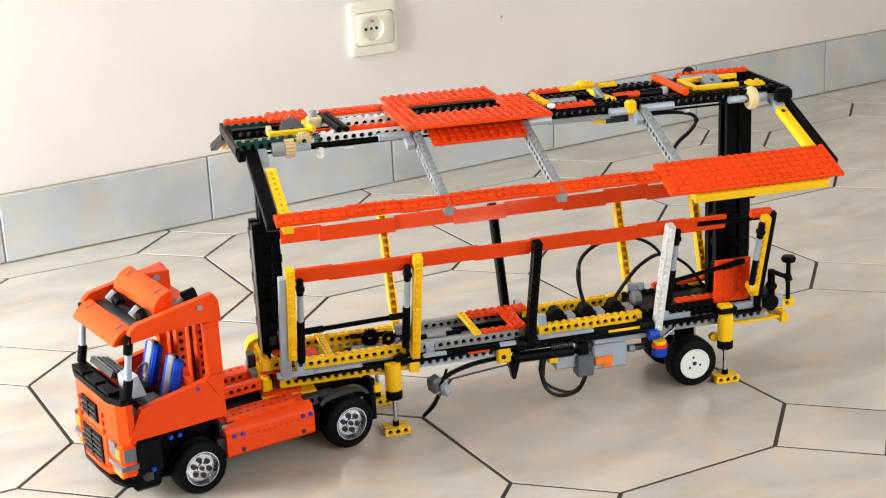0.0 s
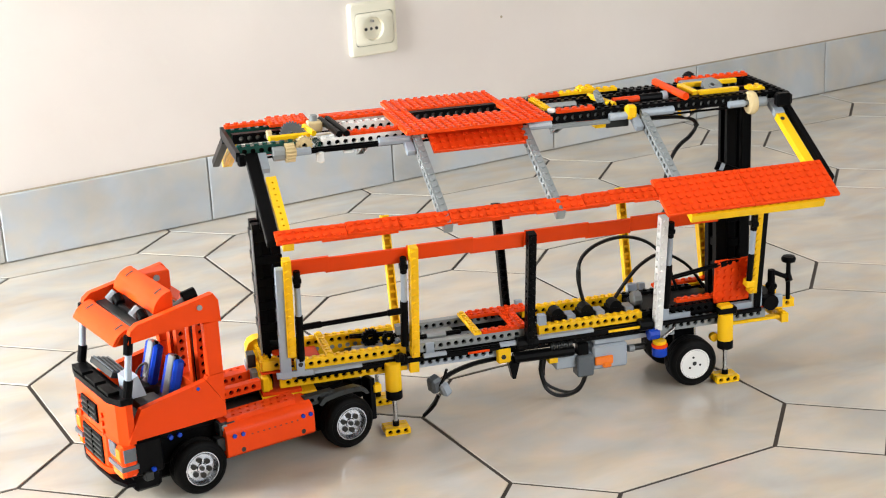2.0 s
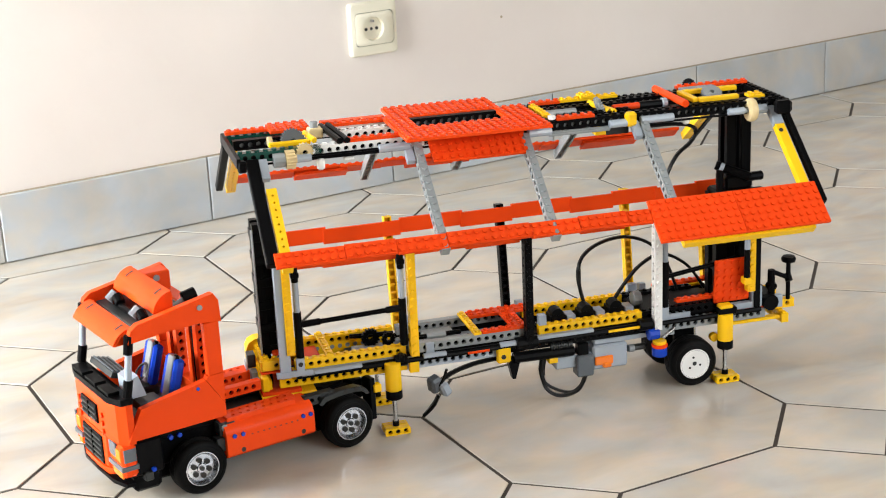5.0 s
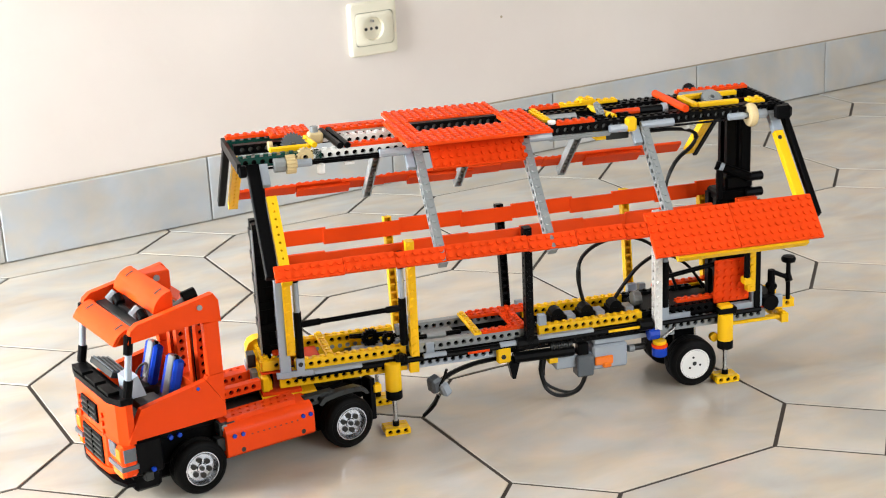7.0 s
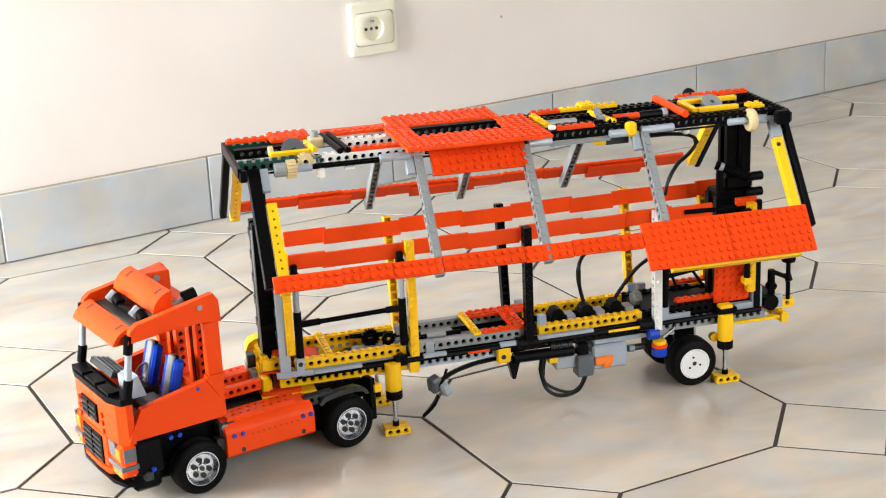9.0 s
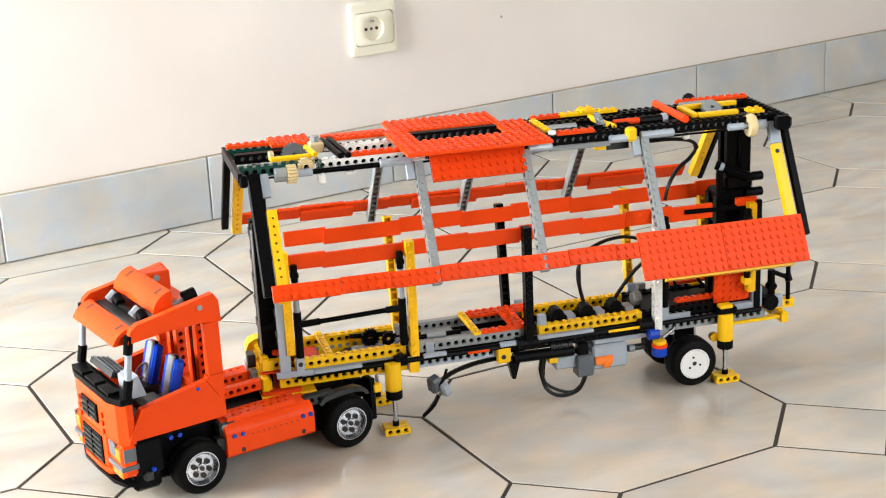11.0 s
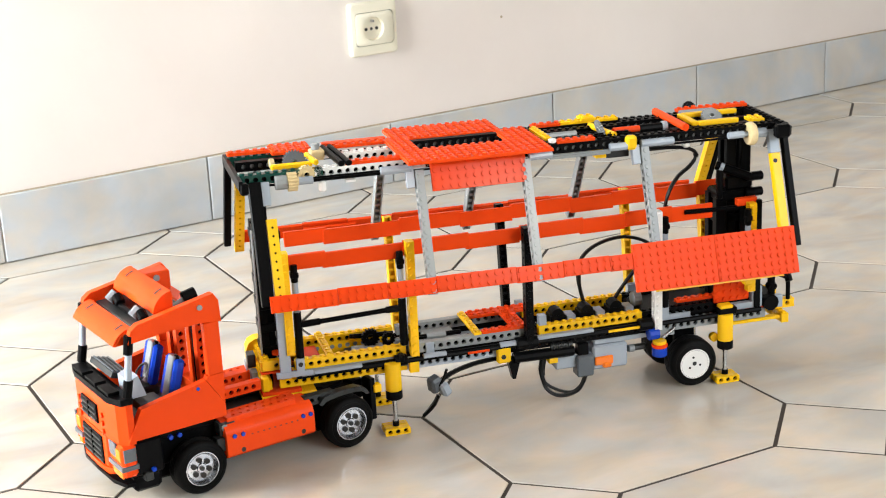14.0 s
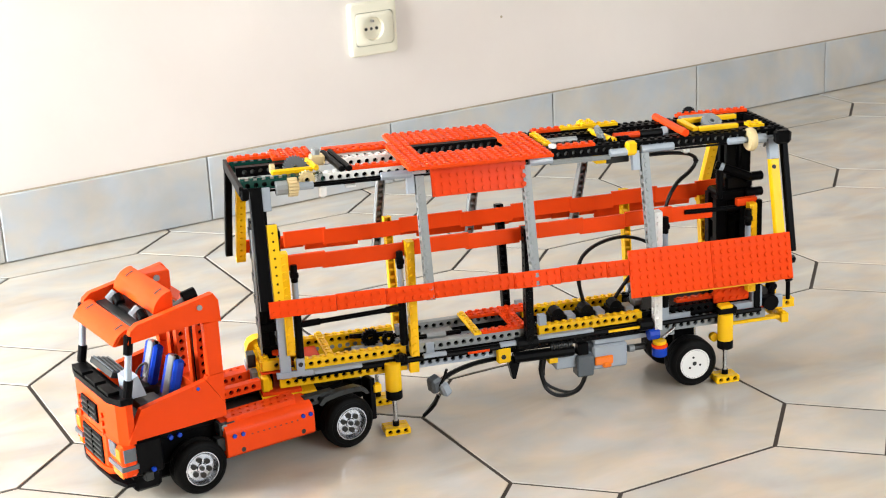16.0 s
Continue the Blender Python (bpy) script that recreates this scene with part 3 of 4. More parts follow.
    for y in (1.8, 5.4):
        block(51.8, y, 2.8, 54.6, y + 0.7, 8.0, BLACK, T, "axle_bracket")
    rod((56.6, -0.4, 6.0), (56.6, 0.4, 6.0), 0.6, YELLOW, T, "bush")


def support_leg(x, y, side):
    """A yellow ram with a black collar, a metal rod and a broad foot."""
    leg = part("support_leg", Geo().cyl(1.03, 3.7, gm(x, y, 5.75), 22, 0.1), YELLOW, trailer)
    part("collar", Geo().cyl(1.06, 1.15, gm(x, y, 4.65), 22, 0.1), BLACK, leg)
    part("rod", Geo().cyl(0.3, 3.8, gm(x, y, 1.0), 14), SHINE, leg, "bare metal rod")
    part("rod_end", Geo().cyl(0.42, 0.7, gm(x, y, 0.9), 12), BLACK, leg)
    arm(3, YELLOW, leg, at(x - 1, y + side * 0.55, 0.5), "foot")
    arm(3, YELLOW, leg, at(x - 1, y - side * 0.75, 0.5), "foot")
    part("foot_pin", Geo().cyl(0.3, 1.6, gm(x, y - 0.8, 0.5, -90), 10), BLACK, leg)
    if x > 40:
        part("head", Geo().box(x - 0.9, y - 0.5, 10.2, x + 0.9, y + 0.8, 10.7, b=0.12), YELLOW, leg)
    part("clamp", Geo().box(x - (1.0 if x > 40 else -0.9), y - 0.4, 9.2, x + 1.6, y + 0.9, 10.3, b=0.2), BLACK, leg)
    return leg


chassis()
for lx, ly, sd in ((12.95, -0.95, -1), (57.8, -0.95, -1), (12.95, 8.95, 1), (57.8, 8.95, 1)):
    support_leg(lx, ly, sd)
block(15.2, -0.9, 7.6, 16.4, 0.0, 9.0, YELLOW, trailer, "mount")


def towers():
    """The two fixed masts up which the roof slides."""
    T = trailer
    for y in (2.4, 4.4):
        part("mast", Geo().box(-2.5, y, 7.5, -1.5, y + 1.2, 28.2, b=0.08), BLACK, T)
        part("mast", Geo().box(-0.35, y, 7.5, 0.75, y + 1.2, 27.0, b=0.08), BLACK, T)
    part("mast_strip", Geo().box(-2.7, 2.2, 9.5, -2.5, 2.7, 27.6, b=0.03), STONE, T)
    for k in range(6):
        block(-2.6, 2.3, 11.5 + 2.9 * k, 0.85, 5.7, 12.6 + 2.9 * k, BLACK, T, "mast_tie")
    for y in (2.2, 4.6):
        part("mast", Geo().box(57.9, y, 8.0, 59.4, y + 1.2, 24.4, b=0.08), BLACK, T)
        part("mast", Geo().box(61.2, y, 8.0, 62.6, y + 1.2, 24.4, b=0.08), BLACK, T)
    for y in (2.75, 5.0):
        part("mast_strip", Geo().box(59.5, y, 8.0, 61.1, y + 0.9, 24.0, b=0.08), BLACK, T)
    for k in range(4):
        block(58.1, 2.4, 10.5 + 3.4 * k, 62.5, 5.8, 11.6 + 3.4 * k, BLACK, T, "mast_tie")
    # the roller carriage at the head
    block(58.2, 2.0, 23.6, 63.6, 6.0, 25.0, BLACK, T, "mast_head", b=0.3)
    block(59.3, 2.4, 25.0, 63.2, 5.8, 26.9, BLACK, T, "mast_head", b=0.3)
    for z in (24.6, 26.7):
        rod((61.8, 2.0, z), (64.2, 2.0, z), 0.6, BLACK, T, "roller")
    rod((58.3, 3.4, 28.4), (62.3, 1.4, 26.8), 0.6, BLACK, T, "roller")
    rod((58.5, 2.4, 28.4), (58.9, 2.2, 28.2), 0.55, GREY, T, "roller_end")
    rod((58.3, 2.2, 24.2), (58.3, 2.2, 28.0), 0.45, BLACK, T, "roller_post")


towers()


def run(pts, parent, r=0.22, flat=1.5, label="flat black rubber cable"):
    """A cable through the points, rounded between them."""
    dense, n = [], len(pts)
    for i in range(n - 1):
        p0, p1, p2, p3 = (Vector(pts[max(i - 1, 0)]), Vector(pts[i]), Vector(pts[i + 1]), Vector(pts[min(i + 2, n - 1)]))
        for k in range(6):
            t = k / 6
            dense.append(0.5 * ((2 * p1) + (p2 - p0) * t + (2 * p0 - 5 * p1 + 4 * p2 - p3) * t * t + (3 * p1 - p0 - 3 * p2 + p3) * t ** 3))
    dense.append(Vector(pts[-1]))
    return part("cable", Geo().pipe(dense, r, 6, None, flat), CABLE, parent, label)


def cables():
    T = trailer
    run([(33.0, 0.6, 6.8), (32.7, 0.2, 4.6), (33.2, -0.4, 2.4), (35.0, -0.6, 1.3), (37.4, -0.5, 1.7), (38.6, -0.2, 3.6)], T, 0.24)
    run([(33.4, 0.8, 6.2), (33.0, 0.5, 3.6), (34.2, 0.2, 2.2), (36.6, 0.0, 1.3), (38.2, 0.1, 2.2), (38.9, 0.2, 3.6)], T, 0.2)
    run([(19.4, 1.2, 5.0), (21.5, 1.4, 6.0), (24.5, 1.2, 6.8), (27.8, 0.8, 7.2)], T, 0.28)
    run([(40.0, 3.5, 11.4), (39.5, 4.2, 14.5), (39.9, 4.6, 17.4), (42.2, 4.8, 19.2), (46.0, 4.8, 19.8), (49.4, 4.4, 18.6), (51.6, 4.0, 15.8), (53.0, 3.8, 12.0)], T, 0.22)
    run([(43.6, 3.5, 11.2), (45.4, 3.8, 13.4), (48.0, 4.2, 15.8), (51.2, 4.4, 16.9), (54.6, 4.2, 15.0), (57.0, 4.0, 11.6)], T, 0.22)
    plug = part("hanging_plug", Geo().box(-0.8, -0.8, -1.1, 0.8, 0.8, 1.1, gm(18.8, 1.4, 4.7, 12, -14, 20), b=0.3), SLATE, T, "grey cable plug hanging below")
    part("plug_half", Geo().box(-0.6, -0.8, -1.0, 0.6, 0.8, 0.9, gm(19.9, 1.0, 4.1, -8, -22, 15), b=0.3), GREY, plug)
    run([(19.3, 0.8, 4.6), (19.9, 0.6, 5.8), (20.2, 0.5, 6.8)], T, 0.2)
    run([(19.2, 1.2, 3.2), (18.4, 1.2, 1.8), (17.2, 1.6, 0.5)], T, 0.26)


cables()

# ---- moving parts of the trailer ----
PIVOT = {-1: (-0.6, 9.0), 1: (8.6, 9.0)}     # lower sides: y, z of the turning line
HINGE = {-1: (-1.16, -0.86), 1: (9.16, -0.86)}  # upper sides: y, z on the roof


def lower_side(side):
    """One lower side: posts, a red top rail and thin rams. Local z runs up the posts; out is side * y."""
    o = side
    base = part("lower_side", Geo().cyl(0.34, 62.0, gm(1.0, 0, 0.2, 0, 90), 8), BLACK, trailer, "red-railed folding lower side")
    def post(n, x, z, mat, name="post", label=""):
        m = Matrix(((0, o, 0, x * S), (0, 0, o, 0.1 * o * S), (1, 0, 0, (z - 0.5) * S), (0, 0, 0, 1)))
        return brick(n, mat, base, m, name, label, True, 0.2) if side < 0 else channel(n, mat, base, m, name, label)
    post(13, 0.45, 3.9, YELLOW)
    part("end_post", Geo().box(-0.95, -0.45, 0.3, 0.35, 0.45, 15.3, b=0.08), GREY, base)
    post(15, 15.9, 1.4, YELLOW)
    post(16, 30.9, 0.2, BLACK)
    if side < 0:
        post(16, 48.3, 0.1, WHITE, "post", "white studded post")
    else:
        post(16, 48.3, 0.2, YELLOW)
    if side < 0:
        post(12, 61.35, 3.6, YELLOW)
        part("end_post", Geo().box(62.2, 0.1, -0.3, 63.0, 0.9, 15.2, b=0.08), BLACK, base)
    else:
        post(13, 59.4, 2.6, YELLOW)
    # the rail, from lengths of smooth plate that step in and out a little
    x, k = (0.3 if side < 0 else 2.3), 0
    for n in (5, 10, 8, 7, 8, 6, 6, 6):
        off = -(0.74 if k % 2 else 0.62) * o
        y0, y1 = sorted((off, off - 0.42 * o))
        drop = 0.25 if k % 2 else 0.0
        block(x, y0, 13.75 - drop, x + n + (0.4 if k % 2 == 0 else 0), y1, 15.65 - drop, RED, base, "rail_plate", b=0.03)
        x += n
        k += 1
    if side > 0:
        block(x, -0.95, 13.7, x + 3.4, -0.5, 15.6, RED, base, "rail_plate", b=0.03)
    if side < 0:
        block(59.6, 0.4, 14.6, 62.4, 1.2, 15.6, RED, base, "rail_plate")
        axle((52.4, 0.6, 14.7), (62.0, 0.9, 14.3), BLACK, base)
    def ram(x):
        y = -0.9 if x > 60 else -0.1 * o
        low, top = (5.2, 9.2) if x > 60 else (2.4, 8.6)
        body = rod((x, y, low), (x, y, top), 0.4 if x > 60 else 0.5, BLACK, base, "ram")
        part("ram_rod", Geo().cyl(0.38, 12.6 - top, gm(x, y, top - 0.2), 12), GREY, body)
        part("ram_head", Geo().cyl(0.44, 2.2, gm(x, y, 12.4), 12, 0.1).box(x - 0.5, y - 0.45, 13.0, x + 0.5, y + 0.45, 13.7, b=0.1), BLACK, body)
        if x > 60:
            part("ram_foot", Geo().box(x - 0.5, y - 0.5, 4.3, x + 0.6, y + 0.9, 5.3, b=0.15), YELLOW, body)
    for rx in ((1.65, 14.7, 49.5, 60.5) if side < 0 else ()):
        ram(rx)
    if side < 0:
        axle((1.9, -0.1 * o, 6.9), (14.5, -0.1 * o, 7.3), BLACK, base, "cross_axle")
        rod((1.9, -0.1 * o, 6.9), (4.4, -0.1 * o, 7.0), 0.42, BLACK, base, "bush")
        rod((12.6, -0.1 * o, 7.25), (14.6, -0.1 * o, 7.3), 0.42, BLACK, base, "bush")
        axle((49.7, 0.6, 6.3), (60.0, 1.9, 7.0), BLACK, base, "cross_axle")
        rod((57.4, 1.5, 6.8), (60.4, 1.95, 7.05), 0.42, BLACK, base, "bush")
    else:
        for px in (17.2, 32.2, 49.6):
            block(px, -0.5, 0.0, px + 0.9, 0.5, 2.6, GREY, base, "bracket")
    return base


def upper_side(side):
    """One upper side, hung from the roof: local -z runs down it; out is side * y."""
    o = side
    base = part("upper_side", Geo().cyl(0.14, 66.5, gm(-1.5, 0.1 * -o, 0.1, 0, 90), 8), BLACK, trailer, "red upper side hung from the roof on grey arms")
    turn = 90 if o < 0 else -90
    for x in (17.5, 30.9, 46.4) if o < 0 else (15.5, 28.1, 42.9):
        # studs face outwards, the beam runs down
        m = Matrix(((0, 0, 0, x * S), (0, 0, o, 0.1 * o * S), (-1, 0, 0, 0.05 * S), (0, 0, 0, 1)))
        m[0][1] = 1.0 if o < 0 else -1.0
        if o < 0:
            brick(15, STONE, base, m, "hanger")
        else:
            channel(15, STONE, base, m, "hanger")
        block(x - 1.6, -0.4, -2.0, x - 0.6, 0.4, 0.4, GREY, base, "hinge_plate")
    def strip_piece(x0, x1, r0, r1, off):
        y0, y1 = sorted((off * o, (off - 0.4) * o))
        p = part("rail_plate", Geo().box(x0, y0, -r1, x1, y1, -r0, b=0.03), RED, base)
        return p
    def faced_plate(nx, nr, x0, r0, off, name="side_plate"):
        """A studded plate on the outer face."""
        if o < 0:
            m = Matrix(((1, 0, 0, x0 * S), (0, 0, -1, -off * S), (0, 1, 0, -(r0 + nr) * S), (0, 0, 0, 1)))
        else:
            m = Matrix(((-1, 0, 0, (x0 + nx) * S), (0, 0, 1, off * S), (0, 1, 0, -(r0 + nr) * S), (0, 0, 0, 1)))
        plate(nx, nr, RED, base, m, name, "", True, 0.4)
    x, k = -2.1, 0
    for n in (8, 6, 6, 10, 6, 6, 3):
        faced_plate(n, 2, x, (12.78 if o < 0 else 11.7) + (0.0 if k % 2 else 0.08), 0.98 if k % 2 else 0.9, "rail_plate")
        x += n
        k += 1
    if side < 0:
        faced_plate(11, 6, 42.9, 11.8, 1.0)
        faced_plate(11, 6, 53.9, 11.8, 1.0)
        faced_plate(12, 4, 18.9, -1.3, 0.6)
        brick(17, YELLOW, base, at(46.0, 0.1, -17.4), "stiffener", studs=False)
    else:
        strip_piece(43.0, 60.0, 11.5, 13.7, 0.95)
        strip_piece(6.0, 13.0, 12.2, 14.0, 0.55)
        strip_piece(21.0, 30.0, 12.1, 13.9, 0.55)
        strip_piece(46.0, 54.0, 11.9, 14.1, 0.55)
    # end arms: beams on edge, holes facing out
    def edge_beam(n, x, r0, mat):
        mm = Matrix(((0, 0, 1, x * S), (0, 1, 0, 0.1 * o * S), (-1, 0, 0, -r0 * S), (0, 0, 0, 1)))
        brick(n, mat, base, mm, "end_arm", "", False, 0.15)
    if o < 0:
        edge_beam(11, -0.75, 3.9, YELLOW)
        part("end_arm", Geo().box(-3.0, -0.5, -14.0, -1.5, 0.5, 0.6, b=0.1), BLACK, base)
        block(-1.5, -0.4, -2.3, -0.5, 0.4, 0.5, GREY, base, "hinge_plate")
        part("end_arm", Geo().box(63.35, -0.4, -13.2, 64.55, 0.6, -2.2, b=0.08), YELLOW, base)
        part("pin_hole", Geo().cyl(0.28, 0.1, gm(63.75, -0.38, -3.4, 90), 10), HOLE_SHADE, base)
        part("end_arm", Geo().box(65.1, -0.5, -14.4, 65.9, 0.5, 0.8, b=0.1), BLACK, base)
        block(63.2, -0.6, -2.4, 64.5, 0.3, 0.3, GREY, base, "hinge_plate")
    else:
        edge_beam(12, -2.4, 2.4, YELLOW)
        part("end_arm", Geo().box(-4.4, -0.5, -13.2, -3.5, 0.5, 0.6, b=0.1), BLACK, base)
        edge_beam(12, 61.3, 1.0, YELLOW)
        part("end_arm", Geo().box(62.0, -0.5, -13.6, 62.7, 0.5, 0.8, b=0.1), BLACK, base)
    return base


def roof_frame():
    """The roof, slid up and down the masts. Local z = 0 runs through the holes of its long beams."""
    g = Geo()
    for y in (2.6, 5.4):
        g.box(33, y - 0.5, -0.6, 64, y + 0.5, 0.2, b=0.05)
    roof = part("roof", g, BLACK, trailer, "red, black and yellow brick-built roof frame")
    for y in (-0.5, 8.5):
        near = y < 4
        brick(10, GREEN, roof, at(-4, y, 0), "roof_beam", studs=True)
        brick(14, WHITE, roof, at(5.0, y, 0), "roof_beam")
        brick(16, BEAM_BLACK, roof, at(18.5, y, 0), "roof_beam")
        brick(16, BEAM_BLACK, roof, at(34.4, y, 0), "roof_beam")
        brick(15, BEAM_BLACK, roof, at(50.4, y, 0), "roof_beam")
    # inner long beams
    brick(7, BEAM_BLACK, roof, at(-3.5, 5.2, 0.2), "roof_beam", studs=False)
    brick(9, WHITE, roof, at(8.6, 5.2, 0.1), "roof_beam")
    brick(12, BEAM_BLACK, roof, at(18.4, 5.6, 0.6), "roof_beam", studs=False)
    brick(12, BEAM_BLACK, roof, at(34.5, 6.0, 0.0), "roof_beam")
    brick(8, BEAM_BLACK, roof, at(46.5, 6.6, 0.2), "roof_beam")
    brick(10, BEAM_BLACK, roof, at(36, 2.2, -0.1), "roof_beam")
    # front end
    part("end_bar", Geo().slab([(-4.35, -0.5), (-3.85, -0.6), (-3.85, 0.6), (-4.3, 0.6)], -3.4, 10.4), BLACK, roof)
    block(-4.2, -3.6, -1.1, -3.2, -2.6, 0.3, BLACK, roof, "end_block", b=0.2)
    plate(6, 1, RED, roof, at(-4, 8.0, 1.2), "roof_plate")
    plate(5, 4, RED, roof, at(1.2, 6.2, 1.25), "roof_plate")
    part("roof_tile", Geo().box(7.9, 8.8, 0.7, 16, 9.8, 1.15, b=0.05), RED, roof)
    plate(8, 1, RED, roof, at(8.6, 7.3, 1.1), "roof_plate")
    plate(7, 1, RED, roof, at(8.8, -0.9, 1.0), "roof_plate")
    gear(1.55, 0.35, 24, SLATE, roof, at(3.3, 2.4, 0.75, 62, 0, 8))
    rod((0.3, 3.0, 0.75), (0.9, 3.0, 0.75), 0.6, TAN, roof, "bush")
    part("yellow_arm", Geo().box(0.2, 1.0, 0.35, 5.2, 1.7, 1.0, b=0.15), YELLOW, roof)
    rod((5.1, 4.6, 1.0), (5.5, 0.4, 1.0), 0.36, YELLOW, roof, "axle_yellow")
    part("tan_block", Geo().box(5.6, 4.6, 0.1, 7.4, 6.2, 1.4, b=0.2), TAN, roof)
    rod((6.4, 5.4, 1.3), (6.4, 5.4, 2.1), 0.5, STONE, roof, "pin")
    for x in (7.7, 8.6):
        rod((x, 7.8, 0.9), (x + 0.6, -1.0, 0.9), 0.40, BLACK, roof, "cross_axle")
    gear(1.05, 0.8, 16, TAN, roof, at(4.0, -0.9, 0.1, 90))
    gear(1.15, 1.1, 16, TAN, roof, at(2.2, -1.3, -0.55, 0, 90))
    rod((0.2, -1.3, -0.55), (1.6, -1.3, -0.55), 0.85, STONE, roof, "hub")
    rod((2.8, -1.3, -0.55), (4.7, -1.3, -0.55), 0.5, GREY, roof, "bush")
    axle((4.6, -1.3, -0.55), (13.0, -1.3, -0.55), BLACK, roof)
    rod((12.8, -1.3, -0.4), (16.6, -1.3, -0.4), 0.5, GREY, roof, "hinge_tube")
    part("white_cone", Geo().cyl(0.5, 1.4, gm(5.8, -1.2, -2.2), 12, 0.2), WHITE, roof)
    block(8.6, -1.4, -1.35, 9.8, -0.6, -1.05, WHITE, roof, "strip")
    # the raised red frame round the opening
    zt = 1.25
    plate(18, 6, RED, roof, at(15.4, -5.0, zt), "roof_plate", "red studded plate beside the roof opening")
    plate(14, 6, RED, roof, at(16.4, 6.7, zt), "roof_plate", "red studded plate beside the roof opening")
    plate(3, 6, RED, roof, at(15.4, 1.0, zt), "roof_plate")
    plate(4, 6, RED, roof, at(29.4, 1.0, zt), "roof_plate")
    for x in (16.2, 30.5):
        block(x, -0.9, 0.62, x + 1.0, 8.9, 0.84, BLACK, roof, "spacer")
    # middle and rear
    plate(1, 6, YELLOW, roof, at(34.0, 0.4, 1.2), "roof_plate")
    part("white_cone", Geo().cyl(0.5, 0.5, gm(34.6, -0.9, 0.85), 12, 0.1), WHITE, roof)
    plate(5, 1, RED, roof, at(35.2, -1.0, 1.0), "roof_plate")
    plate(4, 1, RED, roof, at(34.9, 8.0, 1.0), "roof_plate")
    plate(8, 1, YELLOW, roof, at(38.7, 8.0, 1.05), "roof_plate")
    plate(2, 2, YELLOW, roof, at(41.5, 7.6, 1.4), "roof_plate")
    rod((42.2, 6.5, 0.7), (43.2, 0.3, 0.7), 0.4, YELLOW, roof, "axle_yellow")
    gear(1.3, 0.4, 20, STONE, roof, at(42.3, 3.0, 0.9, 0, 70))
    rod((35.5, 4.0, 0.4), (39.5, 4.0, 0.4), 0.45, STONE, roof, "shaft")
    rod((44.0, 3.0, 0.55), (47.6, 3.0, 0.55), 0.42, RED, roof, "shaft")
    rod((47.6, 3.0, 0.5), (51.0, 3.0, 0.5), 0.55, BLACK, roof, "shaft")
    rod((50.6, 3.0, 0.5), (51.3, 3.0, 0.5), 0.7, GREY, roof, "bush")
    for k in range(4):
        gear(0.75, 0.5, 10, BLACK, roof, at(40.2 + 1.4 * k, 0.8, 0.3, 0, 90))
    rod((41.9, -1.3, -0.4), (44.2, -1.3, -0.4), 0.5, GREY, roof, "hinge_tube")
    part("yellow_cam", Geo().box(44.0, -1.9, -0.9, 45.4, -0.8, 0.9, gm(0, 0, 0), b=0.3), YELLOW, roof)
    block(40.6, 0.0, -2.0, 42.0, 1.4, -1.2, YELLOW, roof, "mount")
    block(42.0, 0.0, -2.1, 45.0, 1.8, -1.1, DARK, roof, "gearbox")
    rod((46.0, -1.3, -0.3), (50.4, -1.3, -0.3), 0.5, GREY, roof, "hinge_tube")
    rod((31.4, -1.3, -0.5), (34.4, -1.3, -0.5), 0.5, GREY, roof, "hinge_tube")
    axle((34.2, -1.2, -0.9), (42.0, -1.2, -0.9), STONE, roof)
    part("white_cone", Geo().cyl(0.55, 1.1, gm(52.6, 0.0, -1.7), 12, 0.2), WHITE, roof)
    rod((52.2, 8.9, 1.1), (52.2, -1.0, 1.1), 0.5, RED, roof, "cross_bar")
    plate(10, 1, RED, roof, at(54.9, 7.9, 1.25), "roof_plate")
    part("yellow_frame", Geo().box(53.8, 0.6, 0.75, 54.6, 5.6, 1.35, b=0.1).box(54.6, 0.2, 0.75, 60.0, 1.0, 1.35, b=0.1).box(54.6, 5.0, 0.75, 62.0, 5.8, 1.35, b=0.1), YELLOW, roof)
    gear(1.35, 0.5, 24, STONE, roof, at(57.6, 3.2, 1.1, 34))
    part("grey_tray", Geo().box(54.8, 5.9, 0.7, 59.6, 7.4, 1.3, b=0.1), STONE, roof)
    gear(0.9, 0.5, 20, BLACK, roof, at(57.2, 9.4, 1.0, 70))
    part("end_bar", Geo().slab([(64.4, -0.6), (65.6, -0.6), (65.6, 0.5), (64.4, 0.7)], -3.2, 10.4), BLACK, roof)
    for k in range(11):
        part("stud_cap", shared("stud_cap", lambda g: g.cyl(0.42, 0.35, None, 10, 0.08), BLACK), BLACK, roof, "", at(65.0, -2.6 + 1.1 * k, 0.55))
    block(63.2, -4.0, -0.8, 65.2, -2.8, 0.9, BLACK, roof, "end_block", b=0.25)
    plate(2, 2, YELLOW, roof, at(61.8, 0.6, 0.9), "roof_plate")
    axle((58.0, -1.3, -0.45), (64.0, -1.3, -0.45), GREY, roof)
    rod((57.8, -1.3, -0.45), (60.0, -1.3, -0.45), 0.45, GREY, roof, "bush")
    rod((61.5, -1.3, -0.45), (63.0, -1.3, -0.45), 0.6, GREY, roof, "bush")
    part("tan_wheel", Geo().lathe([(0.4, -0.45), (1.35, -0.45), (1.5, -0.2), (1.5, 0.2), (1.35, 0.45), (0.4, 0.45)], gm(60.9, -1.3, -0.45, 0, 90), 24), TAN, roof)
    # the sliding posts
    for y in (2.7, 4.6):
        part("sliding_post", Geo().box(-1.4, y, -25.0, -0.45, y + 0.8, -0.6, b=0.05), BLACK, roof)
